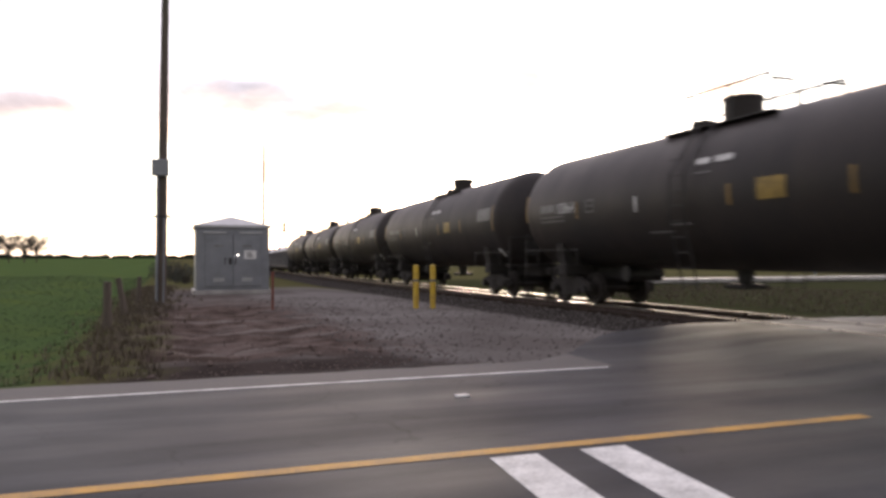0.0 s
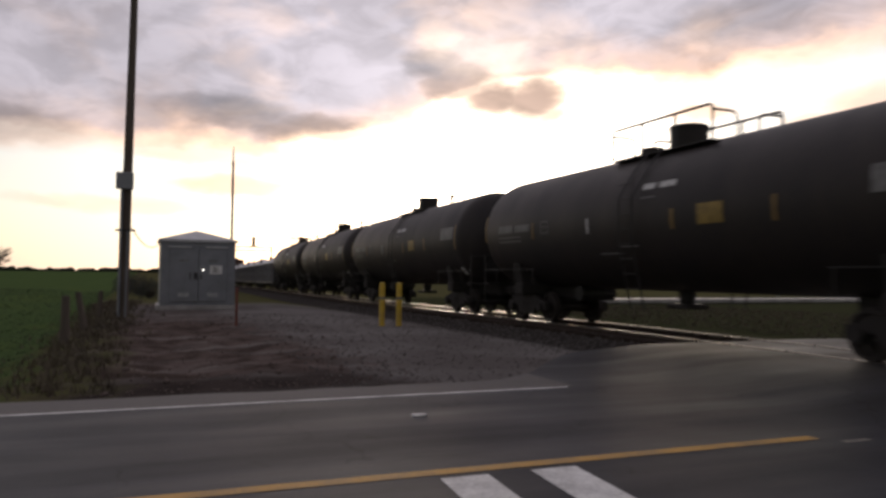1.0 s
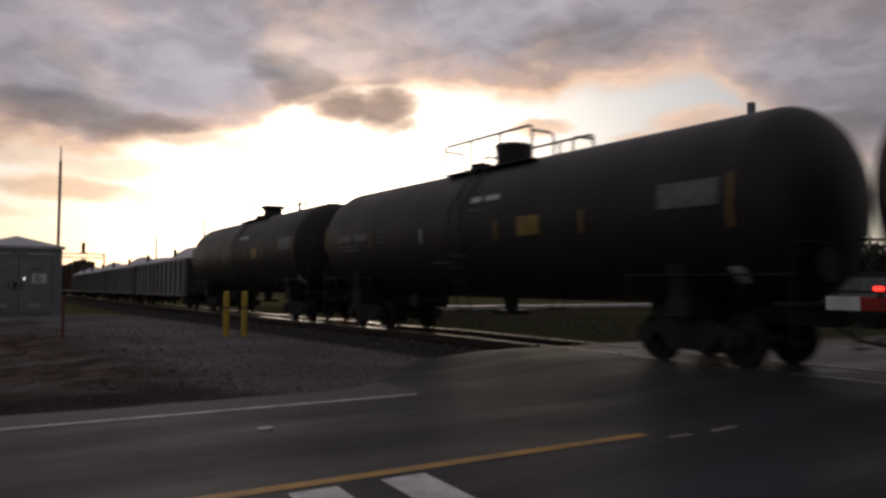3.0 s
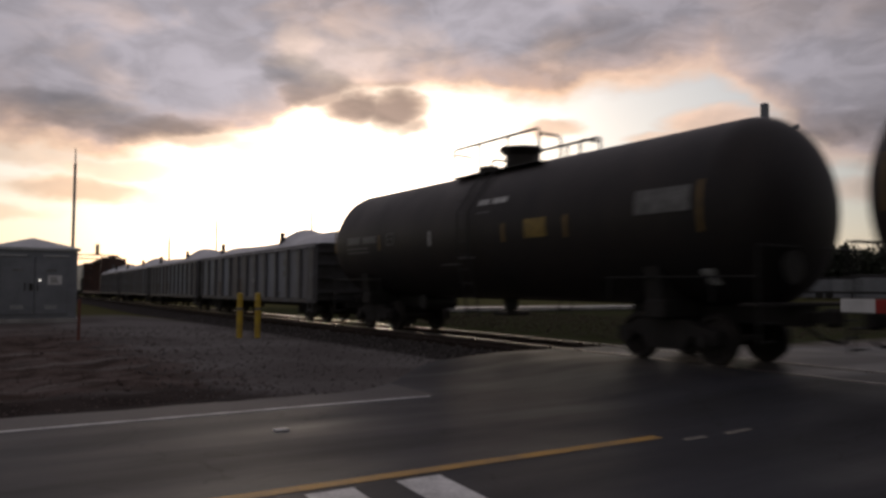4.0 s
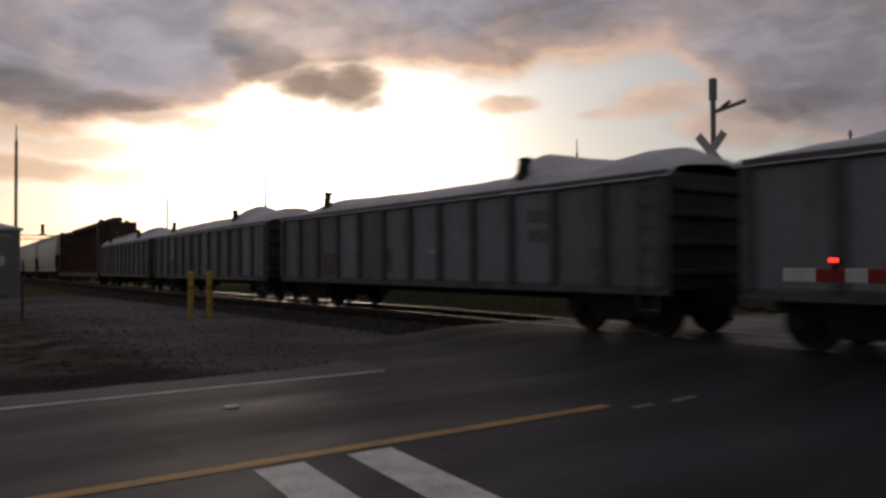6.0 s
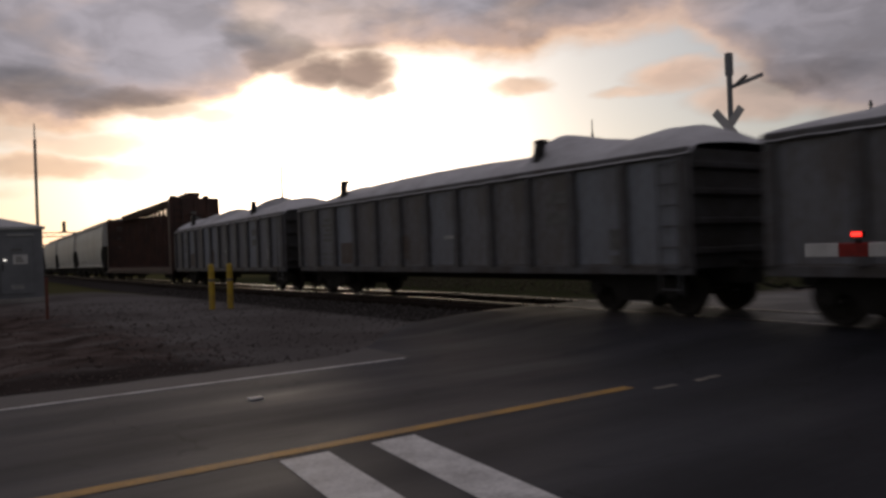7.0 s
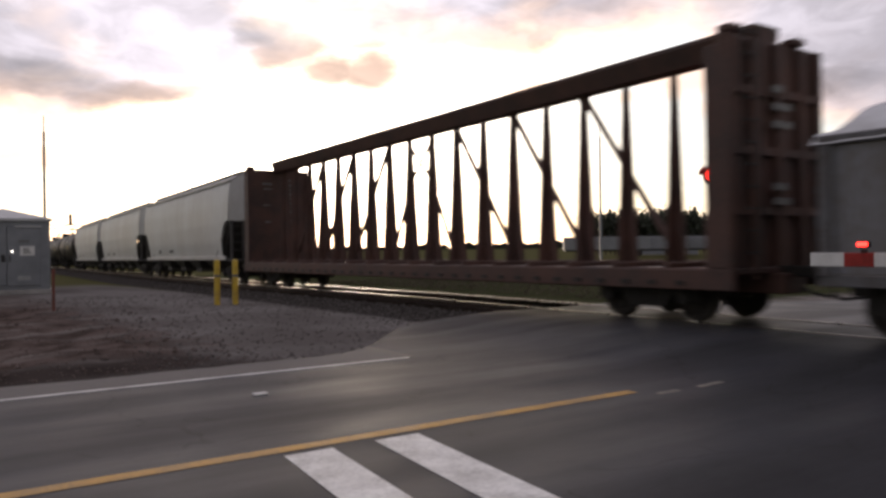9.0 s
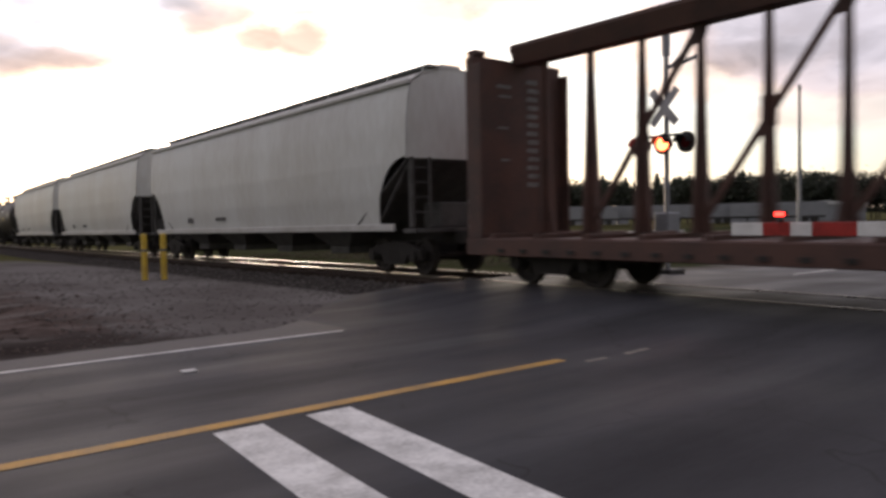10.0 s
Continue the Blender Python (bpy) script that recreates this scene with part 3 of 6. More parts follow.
def build_road():
    near_xs = [-400, -200, -100, -50, -20, *np.arange(-10, 30.1, 0.2), 50, 100, 200, 400]
    west = [x for x in near_xs if x <= 10] + [TRACK_X - HALF_GAUGE - 0.12]
    east = [TRACK_X + HALF_GAUGE + 0.12] + [x for x in near_xs if x >= 13.5]
    mid = [TRACK_X - HALF_GAUGE + 0.12, TRACK_X, TRACK_X + HALF_GAUGE - 0.12]
    road = tagged(new("road", strip_mesh("road", west, ROAD_NEAR, road_far_edge, 0.0, M["asphalt"], 6)),
                  "dark worn asphalt two-lane road crossing the railway", "road", kind="structure")
    for xs in (mid, east):
        ob = new("road_slab", strip_mesh("road_slab", xs, ROAD_NEAR, road_far_edge, 0.0, M["asphalt"], 6))
        ob.parent = road
    lx = [-300, -100, -30, *np.arange(-10, 5.6, 0.5), 5.56]
    lines = [("edge_line", lx, ROAD_LINE - 0.042, ROAD_LINE + 0.042, "white_paint", "white painted edge line"),
             ("centre_line", [*lx[:-1], 5.8, 6.12], ROAD_C - 0.075, ROAD_C + 0.075, "yellow_paint", "yellow painted centre line"),
             ("worn_line", [6.23, 6.56], 5.25, 5.34, "worn_paint", "short worn white painted dash"),
             ("worn_line", [6.88, 7.30], 5.25, 5.34, "worn_paint", "short worn white painted dash"),
             ("shoulder", [*lx[:-1], 5.5, 5.7], ROAD_LINE + 0.05, lambda x: road_far_edge(x) - 0.03, "shoulder", "pale dusty asphalt shoulder"),
             ("edge_line", [18.5, 24, 40, 100, 300], ROAD_LINE - 0.042, ROAD_LINE + 0.042, "white_paint", "white painted edge line")]
    for name, xs, a, b, k, lab in lines:
        ob = new(name, strip_mesh(name, xs, a, b, 0.004, M[k]))
        ob.parent = road
        tagged(ob, lab)
    # two stop bars across the near lane, slightly skewed
    for x0, x1 in ((2.15, 2.55), (2.92, 3.33)):
        bm = B()
        n = 10
        prev = None
        for i in range(n + 1):
            y = 5.36 - (5.36 - 1.7) * i / n
            dx = -0.085 * (5.36 - y)
            cur = [bm.verts.new((x0 + dx, y, 0.004)), bm.verts.new((x1 + dx, y, 0.004))]
            if prev:
                bm.faces.new((*prev, cur[1], cur[0]))
            prev = cur
        part("stop_bar", bm, M["white_paint"], road, "white painted stop bar")
    bm = B()
    box(bm, 2.80, 2.95, 7.76, 7.86, 0.0, 0.018, 0.006)
    solid("road_marker", bm, M["white_paint"], "small white raised marker on the asphalt lane", "road marker")
    bm = B()
    box(bm, 27, 62, 41.2, 43.4, -0.2, 0.05, 0.02)
    solid("pavement_far", bm, M["concrete"], "pale wet concrete strip beyond the railway", "pavement", kind="structure")


def build_track():
    track = thing("railway_track", "single railway track on dark ballast with wooden ties", "railway")
    track["kind"] = "structure"
    far = [15, *np.arange(18, 46, 3), 60, 90, 130, 180, 260, 420]
    for side in (-1, 1):
        u = side * HALF_GAUGE
        web, head = B(), B()
        along(web, [(u - 0.07, 0.01), (u + 0.07, 0.01), (u + 0.07, 0.025), (u + 0.01, 0.05), (u + 0.01, 0.13), (u - 0.01, 0.13), (u - 0.01, 0.05), (u - 0.07, 0.025)], [-150, *far])
        along(head, [(u - 0.036, 0.131), (u + 0.036, 0.131), (u + 0.036, 0.170), (u + 0.026, RAIL_Z), (u - 0.026, RAIL_Z), (u - 0.036, 0.170)], [-150, *far])
        rail = part("rail", web, M["rail_side"], track, "rusty steel rail")
        part("railhead", head, M["rail"], rail, "polished bright railhead")
    bm = B()
    for ys in ([13.05, *far], [-150, 0.9]):
        along(bm, [(-3.2, -0.28), (3.2, -0.28), (1.75, -0.03), (-1.75, -0.03)], ys)
    part("ballast_bed", bm, M["ballast"], track, "dark stone ballast")
    # loose ballast stones on the near shoulder
    rng = random.Random(5)
    bm = B()
    for i in range(3800):
        y = 13.1 + 30 * rng.random() ** 1.5
        u = rng.uniform(-3.2, 1.6)
        z = -0.03 if u > -1.75 else -0.03 - 0.25 * (-1.75 - u) / 1.45
        r = rng.uniform(0.025, 0.06)
        stone(bm, track_point(y, u, z + r * 0.2), r, rng)
    ob = part("ballast_stones", bm, M["stone"], track, "loose ballast stones")
    ob["kind"] = "stuff"
    bm = B()
    box(bm, -1.3, 1.3, -0.115, 0.115, -0.14, 0.008, 0.012)
    tie = finish("tie", bm, M["tie"])
    for k in range(260):
        y = 13.4 + 0.53 * k
        share("tie", tie, track, Matrix.Translation(track_point(y)) @ pose(0, 0, 0, 0, 0, rng.uniform(-0.8, 0.8) - math.degrees(bend(y)[1])))
    bm = B()
    for x0, x1 in ((TRACK_X - HALF_GAUGE - 0.12, TRACK_X - HALF_GAUGE - 0.04), (TRACK_X + HALF_GAUGE + 0.04, TRACK_X + HALF_GAUGE + 0.12),
                   (TRACK_X - HALF_GAUGE + 0.09, TRACK_X - HALF_GAUGE + 0.12), (TRACK_X + HALF_GAUGE - 0.12, TRACK_X + HALF_GAUGE - 0.09)):
        box(bm, x0, x1, ROAD_NEAR, 12.9, 0.0, 0.163)
    part("flangeway_filler", bm, M["dark_metal"], track, "black rubber flangeway filler")
    bm = B()
    box(bm, TRACK_X - HALF_GAUGE + 0.09, TRACK_X + HALF_GAUGE - 0.09, ROAD_NEAR, 12.9, -0.1, 0.10)
    part("crossing_base", bm, M["dark_metal"], track)


def stone(bm, c, r, rng):
    """A small angular stone: a squashed, jittered octahedron."""
    vs = []
    for d in ((1, 0, 0), (-1, 0, 0), (0, 1, 0), (0, -1, 0), (0, 0, 1), (0, 0, -1)):
        s = r * rng.uniform(0.6, 1.25)
        vs.append(bm.verts.new((c[0] + d[0] * s + rng.uniform(-.3, .3) * r, c[1] + d[1] * s + rng.uniform(-.3, .3) * r, c[2] + d[2] * s * 0.75)))
    for a, b in ((0, 2), (2, 1), (1, 3), (3, 0)):
        bm.faces.new((vs[a], vs[b], vs[4]))
        bm.faces.new((vs[b], vs[a], vs[5]))


build_ground()
build_road()
build_track()


# ---------------------------------------------------------------- railway cars
# a car stands with its middle at the origin, rail top at z = 0; it runs towards -y
WHEEL_R = 0.44


def wheelset_mesh():
    bm = B()
    tube(bm, (-0.95, 0, 0), (0.95, 0, 0), 0.075, seg=10)
    for s in (-1, 1):
        prof = [(s * 0.69, 0.10), (s * 0.69, 0.33), (s * 0.66, 0.36), (s * 0.66, WHEEL_R + 0.025), (s * 0.69, WHEEL_R + 0.02),
                (s * 0.70, WHEEL_R), (s * 0.80, WHEEL_R - 0.005), (s * 0.80, 0.36), (s * 0.75, 0.33), (s * 0.78, 0.10)]
        seg = 28
        rings = [[bm.verts.new((x, r * math.sin(2 * math.pi * k / seg), r * math.cos(2 * math.pi * k / seg))) for k in range(seg)] for x, r in prof]
        for a, b in zip(rings, rings[1:]):
            for k in range(seg):
                bm.faces.new((a[k], a[(k + 1) % seg], b[(k + 1) % seg], b[k]))
        for k in range(6):      # cast pockets on the plate
            a = math.pi * k / 3
            tube(bm, (s * 0.765, 0.22 * math.sin(a), 0.22 * math.cos(a)), (s * 0.79, 0.22 * math.sin(a), 0.22 * math.cos(a)), 0.045, seg=6)
    return finish("wheelset", bm, M["wheel"], True)


def side_frame_mesh():
    bm = B()
    out = [(-1.15, 0.36), (-1.15, 0.60), (-0.85, 0.66), (-0.45, 0.78), (0.45, 0.78), (0.85, 0.66), (1.15, 0.60), (1.15, 0.36), (0.98, 0.34),
           (0.80, 0.46), (0.62, 0.50), (0.42, 0.24), (-0.42, 0.24), (-0.62, 0.50), (-0.80, 0.46), (-0.98, 0.34)]
    prism(bm, out, "x", -0.07, 0.07)
    for k in (-0.16, 0.0, 0.16):
        tube(bm, (-0.03, k, 0.30), (-0.03, k, 0.60), 0.065, seg=10)
    for s in (-1, 1):
        tube(bm, (-0.16, s * 0.89, 0.44), (0.1, s * 0.89, 0.44), 0.13, 0.13, seg=12)
    return finish("side_frame", bm, M["truck"])


WHEELSET, SIDE_FRAME = wheelset_mesh(), side_frame_mesh()


def add_trucks(car, ys, spread=0.89):
    for y in ys:
        bm = B()
        box(bm, -1.05, 1.05, -0.22, 0.22, 0.46, 0.80, 0.03)
        for s in (-1, 1):
            box(bm, -0.9, 0.9, s * 0.42 - 0.05, s * 0.42 + 0.05, 0.30, 0.42)
        t = part("truck", bm, M["truck"], car, "dark iron two-axle truck")
        t.matrix_basis = pose(0, y, 0)
        for s in (-1, 1):
            share("side_frame", SIDE_FRAME, t, pose(s * 1.0, 0, 0, 0, 0, 0 if s < 0 else 180))
            share("wheelset", WHEELSET, t, pose(0, s * spread, WHEEL_R))


def add_couplers(car, half, z=0.88):
    for s in (-1, 1):
        bm = B()
        box(bm, -0.09, 0.09, min(s * (half - 1.0), s * (half - 0.12)), max(s * (half - 1.0), s * (half - 0.12)), z - 0.09, z + 0.09, 0.02)
        box(bm, -0.17, 0.15, min(s * (half - 0.25), s * (half + 0.02)), max(s * (half - 0.25), s * (half + 0.02)), z - 0.15, z + 0.15, 0.05)
        part("coupler", bm, M["truck"], car)
        bm = B()
        pts = [Vector((0.25, s * (half - 0.9), 0.75)), Vector((0.27, s * (half - 0.45), 0.5)), Vector((0.2, s * (half - 0.1), 0.45)), Vector((0.1, s * half, 0.55))]
        pipe(bm, pts, 0.028)
        part("brake_hose", bm, M["dark_metal"], car)


TANK_R, TANK_Z = 1.70, 2.72


def shell_plate(y0, y1, z0, z1, out=0.012, steps=4):
    """A thin sheet bent onto the near flank of a tank."""
    bm = B()
    a0, a1 = (math.asin(max(-0.98, min(0.98, (z - TANK_Z) / TANK_R))) for z in (z0, z1))
    rows = []
    for r in (TANK_R + 0.001, TANK_R + out):
        for k in range(steps + 1):
            a = a0 + (a1 - a0) * k / steps
            rows.append([bm.verts.new((-r * math.cos(a), y, TANK_Z + r * math.sin(a))) for y in (y0, y1)])
    n = steps + 1
    for k in range(steps):
        bm.faces.new((*rows[n + k], *reversed(rows[n + k + 1])))
    for k in range(steps):
        for e in (0, 1):
            bm.faces.new((rows[k][e], rows[k + 1][e], rows[n + k + 1][e], rows[n + k][e]))
    for k in (0, steps):
        bm.faces.new((*rows[k], *reversed(rows[n + k])))
    return bm


def tank_car(length, house_y, flared=False, marks=()):
    half = length / 2
    car = thing("tank_car", "black railway tank car with top housing and handrails on the track", "railway car", "cars of the train")
    end = half - 0.42
    head = 0.95
    bm = B()
    prof = [(-end, 0.0)]
    for k in range(1, 11):
        a = math.pi / 2 * k / 10
        prof.append((-end + head * (1 - math.cos(a)), TANK_R * math.sin(a) ** 0.92))
    prof += [(-y, r) for y, r in reversed(prof[:11])]
    lathe(bm, prof, 64, TANK_Z)
    part("shell", bm, M["tank"], car, "black painted cylindrical shell", True)
    bm = B()
    top = TANK_Z + TANK_R
    if flared:
        prof = [(0.40, -0.15), (0.41, 0.30), (0.56, 0.42), (0.56, 0.50), (0.3, 0.53)]
    else:
        prof = [(0.42, -0.15), (0.43, 0.0), (0.455, 0.44), (0.47, 0.45), (0.47, 0.50), (0.43, 0.53), (0.2, 0.545)]
    rings = [[bm.verts.new((r * math.cos(2 * math.pi * k / 24), house_y + r * math.sin(2 * math.pi * k / 24), top + z)) for k in range(24)] for r, z in prof]
    for a, b in zip(rings, rings[1:]):
        for k in range(24):
            bm.faces.new((a[k], a[(k + 1) % 24], b[(k + 1) % 24], b[k]))
    bm.faces.new(rings[-1])
    part("housing", bm, M["tank"], car, "black round valve housing", True)
    bm = B()
    tube(bm, (0, house_y + 1.35, top - 0.1), (0, house_y + 1.35, top + 0.16), 0.32, seg=16)
    tube(bm, (0, house_y + 1.35, top + 0.16), (0, house_y + 1.35, top + 0.20), 0.26, seg=16)
    part("manway", bm, M["tank"], car)
    for s in (-1, 1):
        bm = B()
        box(bm, min(s * 0.66, s * 0.98), max(s * 0.66, s * 0.98), house_y - 1.9, house_y + 1.7, top - 0.17, top - 0.14)
        part("walkway", bm, M["dark_metal"], car, "dark steel grating walkway")
    rail_z = top + 0.60
    for s in (-1, 1):
        bm = B()
        ys = [house_y - 1.9, house_y - 0.7, house_y + 0.5, house_y + 1.7]
        for y in ys[1:-1]:
            tube(bm, (s * 0.96, y, top - 0.15), (s * 0.96, y, rail_z), 0.030, seg=6)
        pipe(bm, [(s * 0.96, ys[0], top - 0.15), (s * 0.96, ys[0], rail_z - 0.10), (s * 0.96, ys[0] + 0.03, rail_z - 0.03), (s * 0.96, ys[0] + 0.10, rail_z),
                  (s * 0.96, ys[-1] - 0.10, rail_z), (s * 0.96, ys[-1] - 0.03, rail_z - 0.03), (s * 0.96, ys[-1], rail_z - 0.10), (s * 0.96, ys[-1], top - 0.15)], 0.034)
        part("handrail", bm, M["dark_metal"], car, "dark tubular handrail")
    for y in (house_y - 1.9, house_y + 1.7):
        for s in (-1, 1):
            bm = B()
            pipe(bm, [(s * 0.96, y, rail_z - 0.12), (s * 0.45, y, rail_z - 0.12), (s * 0.33, y, rail_z - 0.16), (s * 0.30, y, rail_z - 0.26), (s * 0.30, y, top - 0.02)], 0.030)
            part("end_rail", bm, M["dark_metal"], car)
    bm = B()
    tube(bm, (0, -0.25, 0), (0, 0.25, 0), 0.014, seg=6)
    rung = finish("rung", bm, M["dark_metal"])
    for s in (-1, 1):
        ladder = None
        for y in (house_y - 0.25, house_y + 0.25):
            bm = B()
            pipe(bm, [(s * 0.98, y, top - 0.16), (s * 1.35, y, TANK_Z + 1.12), (s * (TANK_R + 0.10), y, TANK_Z + 0.45), (s * (TANK_R + 0.12), y, TANK_Z - 0.5), (s * 1.45, y, 0.62)], 0.022)
            if ladder is None:
                ladder = part("ladder", bm, M["dark_metal"], car)
            else:
                part("stringer", bm, M["dark_metal"], ladder)
        for z in np.arange(0.75, 3.6, 0.34):
            dx = TANK_R + 0.11 if z > 1.9 else 1.45 + (TANK_R + 0.11 - 1.45) * (z - 0.62) / 1.3
            share("rung", rung, ladder, pose(s * dx, house_y, z))
    # stub sills with saddles and end platforms
    for s in (-1, 1):
        bm = B()
        y0, y1 = sorted((s * (half - 0.55), s * (half - 4.3)))
        box(bm, -0.28, 0.28, y0, y1, 0.72, 1.10, 0.02)
        part("stub_sill", bm, M["truck"], car)
        bm = B()
        box(bm, -1.35, 1.35, s * (half - 2.75) - 0.25, s * (half - 2.75) + 0.25, 0.80, 1.14, 0.03)
        part("bolster", bm, M["truck"], car)
        bm = B()
        prism(bm, [(-1.3, 1.1), (1.3, 1.1), (1.42, 1.75), (0.9, 1.35), (0, 1.12), (-0.9, 1.35), (-1.42, 1.75)], "y", s * (half - 2.75) - 0.2, s * (half - 2.75) + 0.2)
        part("saddle", bm, M["truck"], car)
        bm = B()
        yy = sorted((s * (half - 0.5), s * (half - 0.85)))
        box(bm, -1.45, 1.45, *yy, 1.06, 1.12, 0.01)
        part("end_platform", bm, M["truck"], car)
        bm = B()
        y = s * (half - 0.52)
        for x in (-1.42, 1.42):
            tube(bm, (x, y, 0.45), (x, y, 2.05), 0.02, seg=6)
            for z in (0.5, 0.8):
                tube(bm, (x, y, z), (x * 0.72, y, z), 0.016, seg=6)
        tube(bm, (-1.42, y, 2.05), (1.42, y, 2.05), 0.02, seg=6)
        part("end_handrail", bm, M["dark_metal"], car)
        for x in (-1.42, 1.42):
            bm = B()
            tube(bm, (x, s * (half - 0.55), 1.55), (x, s * (half - 3.9), 1.55), 0.018, seg=6)
            for yy in (half - 1.4, half - 2.6, half - 3.8):
                tube(bm, (x, s * yy, 1.12), (x, s * yy, 1.55), 0.016, seg=6)
            part("side_rail", bm, M["dark_metal"], car)
    bm = B()
    tube(bm, (0, 0.15, 1.10), (0, 0.15, 0.70), 0.22, 0.16, seg=12)
    box(bm, -0.35, 0.35, -0.2, 0.5, 0.62, 0.74, 0.03)
    part("outlet_valve", bm, M["dark_metal"], car)
    bm = B()
    tube(bm, (-0.55, half - 4.9, 0.9), (0.55, half - 4.9, 0.9), 0.22, seg=14)
    part("brake_cylinder", bm, M["dark_metal"], car)
    bm = B()
    tube(bm, (-0.6, -half + 0.42, 1.7), (-0.6, -half + 0.46, 1.7), 0.28, seg=18)
    tube(bm, (-0.6, -half + 0.46, 1.7), (-0.6, -half + 0.60, 1.7), 0.05, seg=8)
    part("brake_wheel", bm, M["dark_metal"], car)
    # reflectors, panels and painted bars on the near flank
    std = [(-end + 0.95, 0.09, 2.30, 3.18, "decal_yellow", "yellow reflector"), (-end + 4.3, 0.10, 2.38, 2.84, "decal_yellow", "yellow reflector"),
           (house_y - 1.55, 0.10, 2.38, 2.80, "decal_yellow", "yellow reflector"), (house_y + 1.7, 0.08, 2.42, 2.80, "decal_white", "white reflector"),
           (end - 3.90, 0.09, 2.40, 2.86, "decal_yellow", "yellow reflector"), (end - 0.80, 0.08, 2.42, 3.22, "decal_yellow", "yellow reflector"),
           (house_y - 3.0, 0.72, 2.43, 2.84, "decal_panel", "yellow inspection panel"),
           (house_y - 1.5, 0.55, 3.30, 3.43, "decal_white", "white lettering bar"), (house_y - 0.8, 0.42, 3.30, 3.43, "decal_white", "white lettering bar"),
           (house_y - 0.9, 0.5, 3.10, 3.13, "decal_dim", "pale lettering bar"), (end - 2.60, 0.92, 2.64, 2.86, "decal_dim", "pale lettering bar"),
           (end - 3.1, 1.45, 2.48, 2.52, "decal_dim", "pale lettering bar"), (end - 3.1, 1.40, 2.36, 2.40, "decal_dim", "pale lettering bar"),
           (-end + 1.2, 1.25, 2.68, 3.12, "decal_dim", "pale lettering panel"), (house_y + 0.5, 0.9, 1.9, 1.93, "decal_dim", "pale lettering bar"),
           (-end + 1.0, 0.26, 1.42, 1.68, "decal_white", "white placard"), (house_y - 0.2, 0.75, 2.05, 2.08, "decal_dim", "pale lettering bar")]
    # an outlined box of small print
    for y, w, z0, z1 in ((end - 4.75, 0.42, 2.84, 2.87), (end - 4.75, 0.42, 2.70, 2.72), (end - 4.75, 0.42, 2.53, 2.56), (end - 4.75, 0.03, 2.56, 2.84), (end - 4.36, 0.03, 2.56, 2.84)):
        std.append((y, w, z0, z1, "decal_dim", "pale outlined print"))
    for y, w, z0, z1, k, lab in std:
        part("marking", shell_plate(y, y + w, z0, z1), M[k], car, lab)
    if marks:
        for y, text in marks:
            lettering("number", text, 0.43, M["decal_white"], car, pose(-TANK_R - 0.014, y - 0.06, 2.58, 90, 0, -90))
    else:
        part("marking", shell_plate(end - 3.65, end - 2.75, 2.64, 2.84), M["decal_dim"], car, "pale lettering bar")
    add_trucks(car, (-half + 2.75, half - 2.75))
    add_couplers(car, half)
    return car


